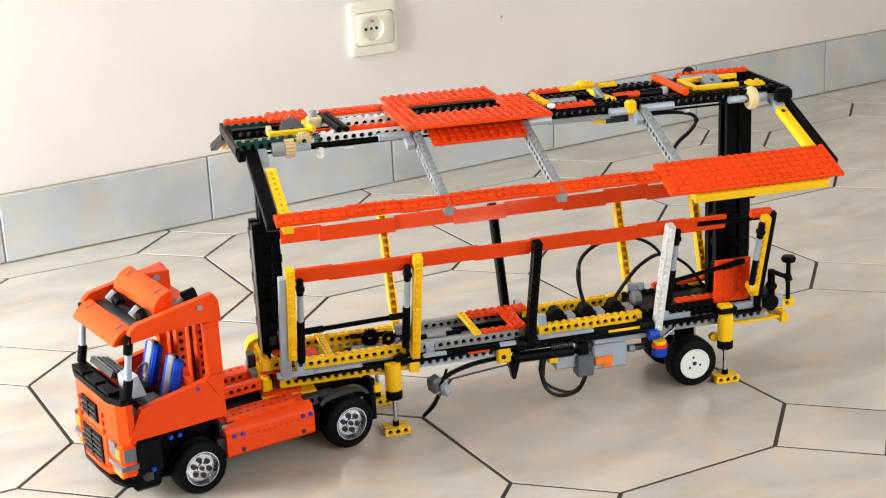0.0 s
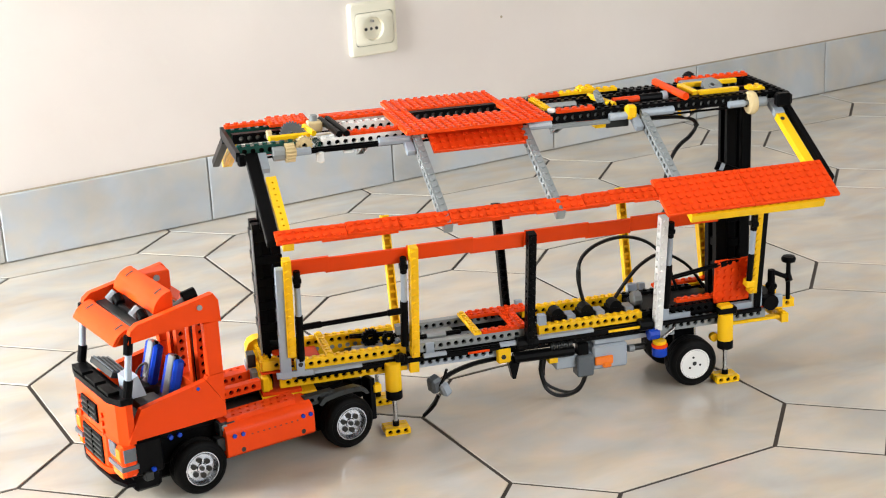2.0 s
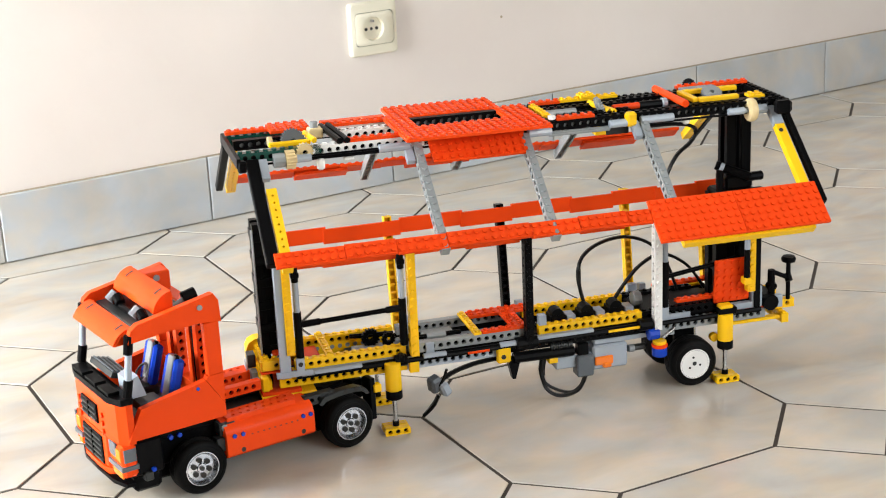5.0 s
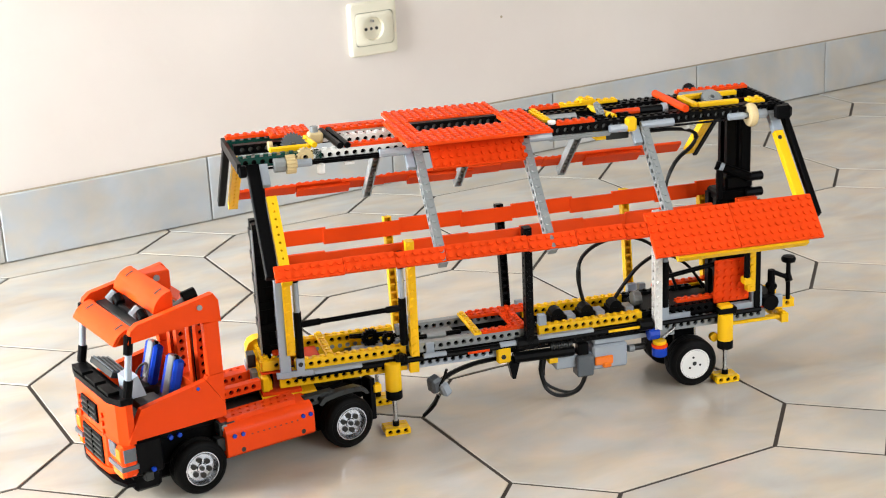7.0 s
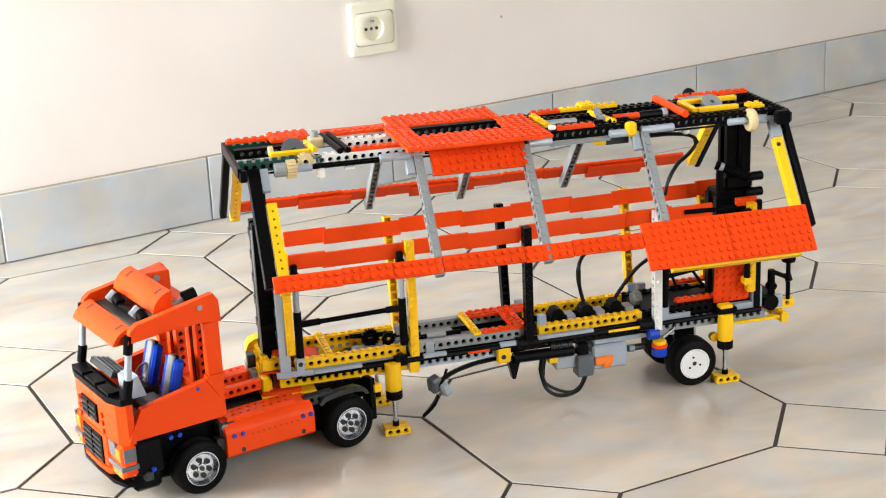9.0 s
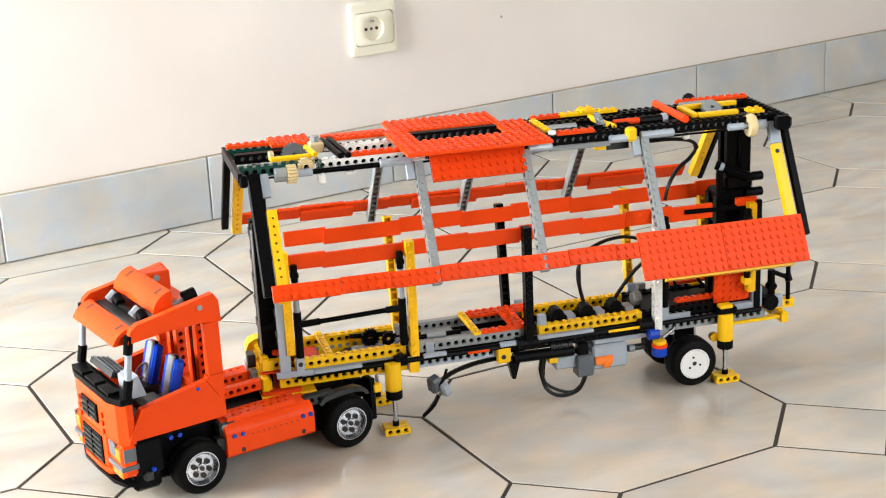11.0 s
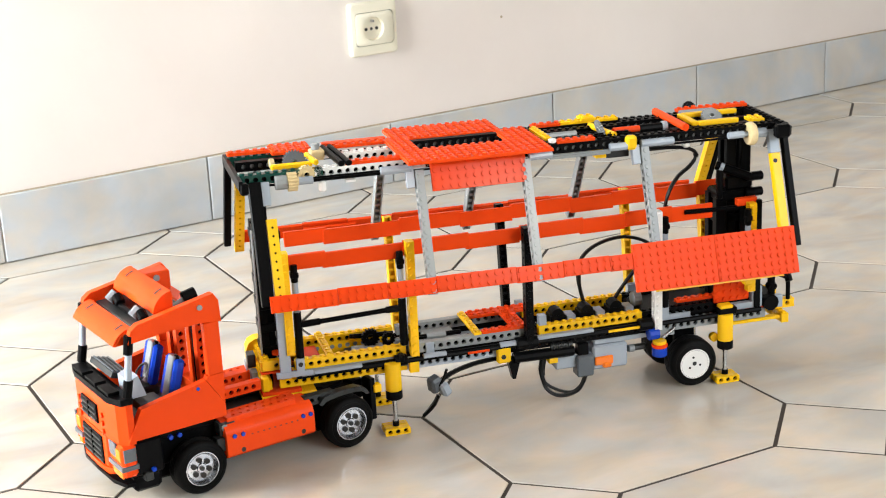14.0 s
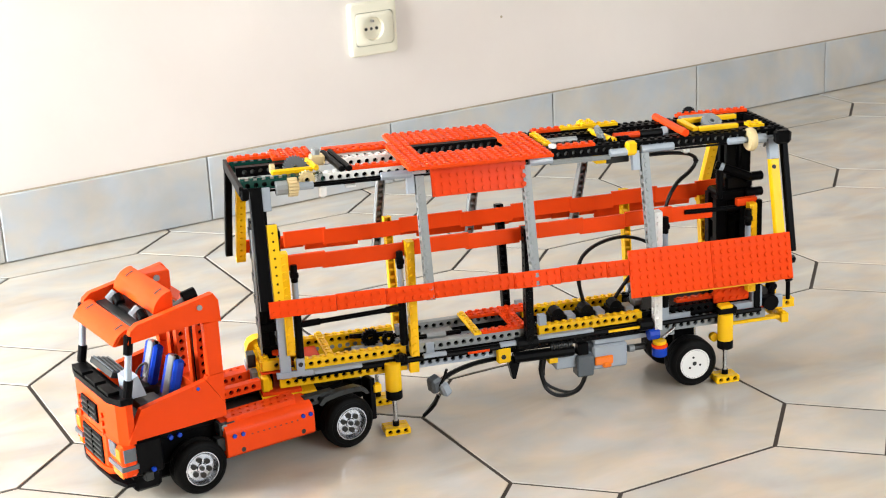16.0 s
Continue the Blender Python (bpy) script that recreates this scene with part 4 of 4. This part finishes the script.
        part("sliding_post", Geo().box(59.6, y, -22.0, 60.95, y + 0.8, -0.6, b=0.05), BLACK, roof)
        part("sliding_post", Geo().box(61.7, y, -22.0, 63.0, y + 0.8, -0.6, b=0.05), BLACK, roof)
    # lead that hangs in a bow from the roof
    pts = [(47.6, -0.3, -1.4), (50.6, -0.1, -1.5), (53.2, 0.2, -2.0), (54.3, 0.5, -3.0), (53.6, 0.8, -4.4), (52.0, 1.0, -5.8), (50.9, 1.2, -7.8), (50.5, 1.4, -9.8)]
    run(pts, roof, 0.24)
    return roof


lower_near, lower_far = lower_side(-1), lower_side(1)
upper_near, upper_far = upper_side(-1), upper_side(1)
roof = roof_frame()


# ---- the tractor ----
truck = empty("toy_truck", at(6.82, -3.61, 0, 0, 0, 17.77), "red building-brick toy truck tractor with black tyres", "toy truck")


def tractor():
    """Local x runs back from the rear axle, y inwards from the near wheel faces (16 wide), in studs."""
    T = truck
    for x in (-19.97, 0.0):
        for y, s in ((0.0, -1), (16.0, 1)):
            wheel(T, x, y, s, RIM, 3.3, 2.6, "black rubber tyre on a silver rim")
        rod((x, 2.0, 3.3), (x, 14.0, 3.3), 0.45, DARK, T, "axle")
    # ladder frame
    for y in (5.4, 10.6):
        brick(16, BLACK, T, at(-12.0, y, 6.2), "frame_rail", studs=False)
        brick(16, BLACK, T, at(-27.5, y, 6.2), "frame_rail", studs=False)
        brick(7, RED, T, at(-16.0, 8 + (y - 8) * 0.7, 9.6), "frame_beam", studs=False)
    block(-27.0, 3.0, 4.2, -14.5, 13.0, 8.6, BLACK, T, "engine_block", b=0.3)
    block(-15.0, 4.0, 5.7, 3.8, 12.0, 6.5, BLACK, T, "deck")
    # plain box for the black mass below, added to block light under the chassis
    block(-24.5, 4.2, 1.9, 2.0, 11.8, 5.2, BLACK, T, "drive_train", b=0.4)
    block(-28.0, 1.4, 4.4, -23.9, 14.6, 8.8, BLACK, T, "front_frame", b=0.3)
    # plain box for the black parts under the cab, also keeps light out
    block(-27.4, 2.4, 2.0, -24.0, 13.6, 4.4, BLACK, T, "skid_plate", b=0.4)
    block(-24.6, 2.8, 7.6, -15.6, 13.2, 9.2, BLACK, T, "wheel_arch", b=0.2)
    for x, z in ((-23.0, 8.3), (-21.9, 8.3), (-25.4, 5.0)):
        rod((x, 1.0, z), (x, 1.5, z), 0.3, BLUE, T, "pin")
    block(-17.0, 0.9, 6.8, -15.0, 2.4, 8.2, DARK, T, "bracket")
    rod((-16.4, 0.7, 7.7), (-16.4, 1.0, 7.7), 0.42, STONE, T, "pin")
    block(-17.6, 0.6, 4.9, -15.8, 2.0, 6.6, DARK, T, "bracket")
    block(-26.6, 0.9, 3.9, -25.6, 2.0, 4.9, DARK, T, "bracket")
    # side tanks with rounded outer skins
    for y0, s in ((0.0, 1), (16.0, -1)):
        outline = [(0.0, 4.4), (0.0, 6.5), (0.12, 7.1), (0.45, 7.7), (1.0, 8.1), (2.0, 8.35), (3.4, 8.2), (3.4, 4.9), (1.0, 3.9), (0.4, 4.0)]
        g = Geo().loft([[(x, y0 + s * y, z) for y, z in outline] for x in (-16.6, -5.0)])
        tank = part("side_tank", g, RED, T, "red rounded side tank")
        brick(9, RED, tank, at(-15.9, y0 + s * 1.6, 8.2, 90), "perforated_beam", studs=False, hole=0.25)
        brick(9, RED, tank, at(-15.4, y0 + s * 2.85, 8.15, 90), "perforated_beam", studs=False, hole=0.25)
        if s > 0:
            for px in (-15.6, -14.5, -6.5, -5.5):
                part("pin", Geo().cyl(0.27, 0.25, gm(px, 0.12, 6.7, 90), 10), BLUE, tank)
            for k in range(9):
                part("seam_notch", Geo().box(-13.4 + 0.75 * k, -0.02, 6.3, -13.2 + 0.75 * k, 0.1, 6.45, b=0.01), HOLE_SHADE, tank)
            for px in (-14.6, -6.6):
                part("pin_hole", Geo().cyl(0.3, 0.1, gm(px, 0.05, 4.75, 90), 10), HOLE_SHADE, tank)
    # rear mudguards and lamps
    for y0 in (0.2, 13.2):
        pts = [(-3.9, 7.2), (-3.2, 7.95), (-1.0, 8.25), (1.4, 8.2), (2.7, 7.6), (3.1, 6.9), (2.7, 6.8), (2.3, 7.3), (1.2, 7.55), (-1.0, 7.6), (-2.9, 7.35), (-3.5, 6.9)]
        part("mudguard", Geo().slab(pts, y0 + 0.4, y0 + 1.5), DARK, T)
        for px in (1.3, -0.2):
            part("pin_hole", Geo().cyl(0.3, 0.1, gm(px, y0 + 0.43, 7.9, 90), 10), HOLE_SHADE, T)
    block(3.5, 1.0, 3.0, 4.2, 3.2, 8.4, BLACK, T, "mud_flap")
    block(3.5, 12.8, 3.0, 4.2, 15.0, 8.4, BLACK, T, "mud_flap")
    block(3.9, 0.6, 6.6, 4.9, 1.6, 7.6, YELLOW, T, "tail_lamp")
    block(2.6, 4.0, 5.0, 4.2, 12.0, 7.4, BLACK, T, "tail_beam")
    part("coupling_seat", Geo().cyl(3.2, 0.5, gm(1.0, 8, 4.65 + 0.1), 28, 0.1), BLACK, T)
    block(-2.5, 6.0, 4.0, 4.0, 10.0, 4.75, BLACK, T, "coupling_base")
    brick(4, DARK, T, at(-5.6, 1.6, 7.8), "frame_beam", studs=False)


def cab():
    """The red cab: side panels, front, dark dash, pillars, curved roof panels and two seats."""
    T = truck
    for y0, y1 in ((0.5, 1.4), (14.6, 15.5)):
        near = y0 < 8
        door = part("door_panel", Geo().slab([(-28.2, 9.3), (-16.1, 9.35), (-16.1, 10.9), (-18.3, 14.3), (-20.3, 13.95), (-26.4, 12.9)], y0, y1), RED, T, "red wedge-shaped cab door panel")
        part("corner_panel", Geo().slab([(-18.2, 14.3), (-16.1, 10.95), (-16.0, 14.7), (-18.0, 14.7)], y0 + 0.03, y1 - 0.03), RED, T)
        part("rear_pillar", Geo().box(-17.9, y0, 14.75, -16.0, y1, 21.1, b=0.08), RED, T)
        part("roof_side", Geo().slab([(-27.1, 20.9), (-26.6, 22.3), (-25.8, 22.9), (-16.4, 24.5), (-15.8, 23.6), (-15.7, 21.0), (-18.0, 21.3), (-22.0, 21.3)], y0, y1), RED, T)
        if near:
            part("pin", Geo().cyl(0.42, 0.12, gm(-19.6, 0.48, 13.7, 90), 14), RED, door)
            part("pin_core", Geo().cyl(0.22, 0.16, gm(-19.4, 0.46, 13.6, 90), 10), BLUE, door)
            part("pin", Geo().cyl(0.34, 0.12, gm(-18.2, 0.48, 23.2, 90), 12), STONE, door)
    # back of the cab: two perforated uprights and a cross wall low down
    for y in (4.2, 6.2, 10.2, 12.2):
        brick(9, RED, T, at(-17.0, y, 12.0, 0, -90, 0), "back_upright", studs=False)
    rod((-17.2, 5.2, 12.0), (-17.2, 5.2, 21.0), 0.35, BLACK, T, "back_rod")
    block(-17.6, 1.4, 9.4, -16.2, 14.6, 12.0, RED, T, "back_wall")
    block(-17.6, 1.4, 20.9, -16.0, 14.6, 21.9, RED, T, "back_header")
    # front
    nose = part("front_panel", Geo().loft([[(x, y, z) for x, y in ((-28.10, 0.7), (-29.00, 1.7), (-29.25, 4), (-29.25, 12), (-29.00, 14.3), (-28.10, 15.3), (-27.30, 15.3), (-27.30, 0.7))] for z in (8.9, 13.74)]), RED, T, "red front panel with black grille slots")
    part("lower_front", Geo().loft([[(x, y, z) for x, y in ((-28.50, 4.6), (-29.25, 5.2), (-29.35, 6), (-29.35, 11), (-29.25, 12.2), (-28.50, 13.0), (-27.50, 13.0), (-27.50, 4.6))] for z in (3.6, 8.85)]), RED, T)
    def grille(y0, y1, z0, z1):
        gr = block(-29.50, y0, z0, -29.20, y1, z1, BLACK, T, "grille", b=0.05)
        n = int((z1 - z0) / 0.62)
        for k in range(n):
            z = z0 + 0.25 + k * (z1 - z0 - 0.3) / n
            part("grille_bar", Geo().box(-29.62, y0 + 0.15, z, -29.45, y1 - 0.15, z + 0.26, b=0.03), DARK, gr)
        part("grille_post", Geo().box(-29.66, (y0 + y1) / 2 - 0.12, z0 + 0.1, -29.45, (y0 + y1) / 2 + 0.12, z1 - 0.1, b=0.03), BLACK, gr)
    grille(6.8, 11.5, 9.9, 12.2)
    grille(6.1, 12.0, 5.0, 8.5)
    for y in (5.4, 12.4):
        for z in (9.4, 10.4, 11.4):
            part("front_stud", shared("front_stud", lambda g: g.cyl(0.33, 0.3, gm(0, 0, 0, 0, -90), 12, 0.04), RED), RED, T, "", at(-29.22, y, z))
    # headlights, stacked at each corner
    for y0, y1, cut in ((0.6, 4.6, 1), (13.0, 15.4, 0)):
        base = block(-29.20, y0, 5.0, -27.40, y1, 8.9, RED, T, "headlamp", "clear, orange and grey headlamp block", b=0.3)
        side = y0 - 0.03 if cut else y1 - 0.3
        part("lens", Geo().box(-29.00, side, 6.9, -27.50, side + 0.33, 8.6, b=0.08), SLATE, base)
        part("lens", Geo().box(-29.35, y0 + 0.4, 7.0, -29.10, y1 - 0.6, 8.4, b=0.08), ORANGE, base, "orange lens")
        part("lens", Geo().box(-29.36, y0 + 1.6, 7.2, -29.12, y1 - 0.4, 8.9, b=0.08), SLATE, base, "smoky clear lens")
        part("trim_bar", Geo().box(-29.45, y0 - 0.1, 5.9, -27.30, y1, 6.5, b=0.08), SLATE, base)
        part("indicator", Geo().box(-29.35, y0 + 0.3, 4.95, -29.00, y1 - 1.0, 5.8, b=0.1), ORANGE, base, "orange indicator")
    part("bumper_lip", Geo().loft([[(x, y, z) for x, y in ((-28.80, 1.2), (-29.50, 3.6), (-29.60, 8), (-29.50, 12.4), (-28.80, 14.8), (-27.70, 14.8), (-27.70, 1.2))] for z in (3.6, 4.05)]), BLACK, T)
    part("bumper_strip", Geo().loft([[(x, y, z) for x, y in ((-29.10, 4.4), (-29.60, 5.6), (-29.70, 8), (-29.60, 11.8), (-29.10, 13.2), (-28.10, 13.2), (-28.10, 4.4))] for z in (4.4, 5.0)]), RED, T)
    # dash
    part("dash", Geo().loft([[(x, y, z) for x, y in ((-28.6, 0.8), (-29.45, 3.0), (-29.45, 13.0), (-28.9, 15.2), (-27.1, 15.2), (-27.1, 0.8))] for z in (13.75, 14.5)]), BLACK, T)
    for y in (2.6, 6.6, 10.6):
        block(-29.3, y, 14.5, -27.9, y + 3.2, 14.95, BLACK, T, "dash_tile")
    block(-26.4, 2.0, 9.4, -17.6, 14.0, 10.1, DARK, T, "cab_floor")
    part("console", Geo().slab([(-26.6, 13.4), (-24.6, 13.4), (-25.4, 16.0), (-26.6, 15.6)], 3.0, 6.2), GREY, T)
    part("console", Geo().slab([(-27.2, 14.9), (-24.6, 14.0), (-25.0, 14.9), (-26.9, 15.5)], 7.0, 13.6), DARK, T)
    for k in range(4):
        block(-26.8 + 0.55 * k, 7.2, 15.45 - 0.17 * k, -26.55 + 0.55 * k, 13.4, 15.62 - 0.17 * k, SLATE, T, "console_rib")
    part("steering_wheel", Geo().lathe([(0.95, -0.12), (1.25, 0), (0.95, 0.12)], gm(-24.3, 4.8, 15.6, 0, -50), 18), DARK, T)
    block(-26.0, 1.6, 12.0, -23.2, 4.4, 13.0, DARK, T, "cab_box")
    # front pillars
    for y in (1.0, 15.0):
        rod((-27.7, y, 14.6), (-27.3, y, 16.6), 0.55, BLACK, T, "pillar_foot")
        rod((-27.4, y, 16.2), (-26.9, y, 20.0), 0.40, GREY, T, "pillar")
        rod((-27.0, y, 19.6), (-26.7, y, 21.8), 0.55, BLACK, T, "pillar_head")
    # curved roof panels
    def curved(x0, z0, r, y0, y1, a0, a1, name):
        pts = [(x0 - r * math.cos(radians(a)), z0 + r * math.sin(radians(a))) for a in np.linspace(a0, a1, 9)]
        inn = [(x0 - (r - 0.4) * math.cos(radians(a)), z0 + (r - 0.4) * math.sin(radians(a))) for a in np.linspace(a1, a0, 9)]
        ob = part(name, Geo().slab(pts + inn, y0, y1), RED, T, "red curved roof panel")
        for y in (y0 + 1.6, y1 - 1.9):
            a = a0 + (a1 - a0) * 0.72
            c = Matrix.Translation((x0 - r * math.cos(radians(a)), y, z0 + r * math.sin(radians(a)))) @ gm(0, 0, 0, 0, a - 90)
            part("slot", Geo().box(-0.5, -0.15, -0.05, 0.5, 0.2, 0.012, c, b=0.01), HOLE_SHADE, ob)
    curved(-25.7, 19.4, 2.9, 1.9, 14.3, 24, 85, "visor")
    for y in (2.0, 14.0):
        part("visor_end", Geo().slab([(-28.1, 20.5), (-27.3, 21.6), (-26.4, 22.1), (-25.6, 22.15), (-25.8, 20.6)], y - 0.2, y + 0.2), RED, T)
    curved(-20.5, 22.75, 2.6, 2.2, 14.0, 8, 86, "wind_deflector")
    for y in (2.6, 13.2):
        part("deflector_end", Geo().slab([(-22.9, 22.9), (-22.4, 24.3), (-21.2, 25.0), (-20.5, 25.0), (-20.6, 23.0)], y - 0.2, y + 0.2), RED, T)
    block(-25.4, 2.0, 21.6, -18.0, 14.0, 22.0, DARK, T, "roof_deck")
    block(-20.0, 12.0, 22.0, -16.6, 14.4, 24.5, RED, T, "rear_bracket", b=0.2)
    part("pin", Geo().cyl(0.4, 0.15, gm(-18.4, 12.0, 23.8, 90), 12), STONE, T)
    # roof lamps and black fittings
    for y in (4.2, 11.2):
        lamp = rod((-24.8, y, 22.6), (-23.8, y, 23.4), 0.7, LENS, T, "roof_lamp", "small clear roof lamp")
        rod((-24.0, y - 1.6, 22.6), (-24.0, y - 0.5, 23.2), 0.6, BLACK, T, "lamp_clip")
    rod((-24.0, 2.6, 22.3), (-24.0, 13.2, 22.3), 0.4, BLACK, T, "lamp_bar")
    rod((-18.6, 4.2, 23.4), (-17.0, 4.0, 23.8), 0.75, BLACK, T, "horn")
    rod((-20.8, 3.6, 22.6), (-18.4, 4.1, 23.3), 0.35, STONE, T, "horn_pipe")
    # seats
    for y in (5.0, 11.0):
        seat = part("seat", Geo().box(-23.6, y - 1.6, 10.2, -20.4, y + 1.6, 11.6, b=0.2), DARK, T, "blue seat with a grey stripe")
        part("backrest", Geo().box(-0.6, -1.6, 0, 0.6, 1.6, 5.0, gm(-21.2, y, 11.5, 0, 16), b=0.3), BLUE, seat)
        part("stripe", Geo().box(-0.75, -0.9, 0.1, 0.3, 0.5, 5.2, gm(-21.2, y, 11.5, 0, 16), b=0.1), STONE, seat)
        part("headrest_pin", Geo().cyl(0.4, 0.35, gm(-19.9, y - 0.7, 16.3, 0, -74), 12), BLACK, seat)


tractor()
cab()
for body in truck.children:  # the body rides low on its wheels
    if not body.name.startswith(("wheel", "axle")) or body.name.startswith("wheel_arch"):
        body.location.z -= 0.55 * S


# ---- the floor's tiles ----
def floor_tiles():
    """Octagons of 0.32 m with 0.10 m squares between them, set as one pattern."""
    s, l, turn, cx, cy = 12.872, 22.337, -2.9187, 39.377, -4.179
    w = l + math.sqrt(2) * s
    gap = 0.31

    def tile_mesh(name, outline):
        g = Geo()
        def ring(inset, z):
            return [(x * (1 - inset / math.hypot(x, y)), y * (1 - inset / math.hypot(x, y)), z) for x, y in outline]
        g.loft([ring(gap, -0.5), ring(gap, -0.06), ring(gap + 0.05, 0.0)])
        me = g.mesh(name, TILE)
        me.polygons.foreach_set("use_smooth", [False] * len(me.polygons))
        return me
    oct_mesh = tile_mesh("octagon_tile", [(w / 2, -l / 2), (w / 2, l / 2), (l / 2, w / 2), (-l / 2, w / 2), (-w / 2, l / 2), (-w / 2, -l / 2), (-l / 2, -w / 2), (l / 2, -w / 2)])
    h = s / math.sqrt(2)
    sq_mesh = tile_mesh("square_tile", [(h, 0), (0, h), (-h, 0), (0, -h)])
    back = floor.matrix_basis.inverted()
    inside = lambda p: W0 + 0.02 < p.x < W1 - 0.02 and WALL_AT - DEEP + 0.02 < p.y < WALL_AT + 0.15
    for i in range(-16, 17):
        for j in range(-16, 17):
            for me, name, o in ((oct_mesh, "octagon_tile", 0.0), (sq_mesh, "square_tile", 0.5)):
                a, b = (i + o) * w, (j + o) * w
                x = cx + math.cos(turn) * a - math.sin(turn) * b
                y = cy + math.sin(turn) * a + math.cos(turn) * b
                m = back @ at(x, y, 0, 0, 0, math.degrees(turn))
                if inside(m.translation):
                    part(name, me, TILE, floor, "", m)


floor_tiles()


# ---- what moves ----
def motions():
    """The roof sinks along its masts; the upper sides swing down with it; the lower sides stand up first."""
    def g(t):
        return 0.0547 * t + 0.000485 * t * t

    def smooth(t, table):
        for (t0, a0), (t1, a1) in zip(table, table[1:]):
            if t <= t1:
                return a0 + (a1 - a0) * (t - t0) / (t1 - t0)
        return table[-1][1]
    upper = ((0, 68.3), (1.5, 62.8), (3.5, 55.4), (7, 42.2), (9, 35.4), (12.5, 23.9), (14.5, 18.0), (16, 14.2))
    upper_f = ((0, 71.5), (2, 64.3), (4, 57.3), (6.5, 47.6), (9, 41.1), (11.5, 34.8), (14, 28.2), (16, 23.8))
    lower = ((0, 16.8), (1.0, 12.8), (2.0, 8.4), (3.0, 3.9), (3.6, 1.7), (4.2, 1.0), (16, 0.9))
    lower_f = ((0, 18.5), (1.0, 15.2), (2.0, 11.8), (3.0, 8.6), (3.6, 7.4), (4.2, 7.0), (16, 6.9))
    times = [0.0, 0.5, 1.0, 1.5, 2.0, 2.5, 3.0, 3.5, 4.0, 4.5, 5.5, 6.5, 7.5, 8.5, 9.5, 10.5, 11.5, 12.5, 13.5, 14.5, 15.25, 16.0]
    rows = {ob: [] for ob in (roof, upper_near, upper_far, lower_near, lower_far)}
    for t in times:
        front, rear = 38.62 - 4.65 * g(t), 38.37 - 5.35 * g(t)
        base = at(0, 0, front, 0, math.degrees(math.atan((front - rear) / 62)))
        rows[roof].append((t, base))
        a, b = smooth(t, upper), smooth(t, upper_f)
        rows[upper_near].append((t, base @ at(0, HINGE[-1][0], HINGE[-1][1], -a)))
        rows[upper_far].append((t, base @ at(0, HINGE[1][0], HINGE[1][1], b)))
        rows[lower_near].append((t, at(0, PIVOT[-1][0], PIVOT[-1][1], smooth(t, lower))))
        rows[lower_far].append((t, at(0, PIVOT[1][0], PIVOT[1][1], -smooth(t, lower_f))))
    for ob, r in rows.items():
        walk(ob, r)


motions()
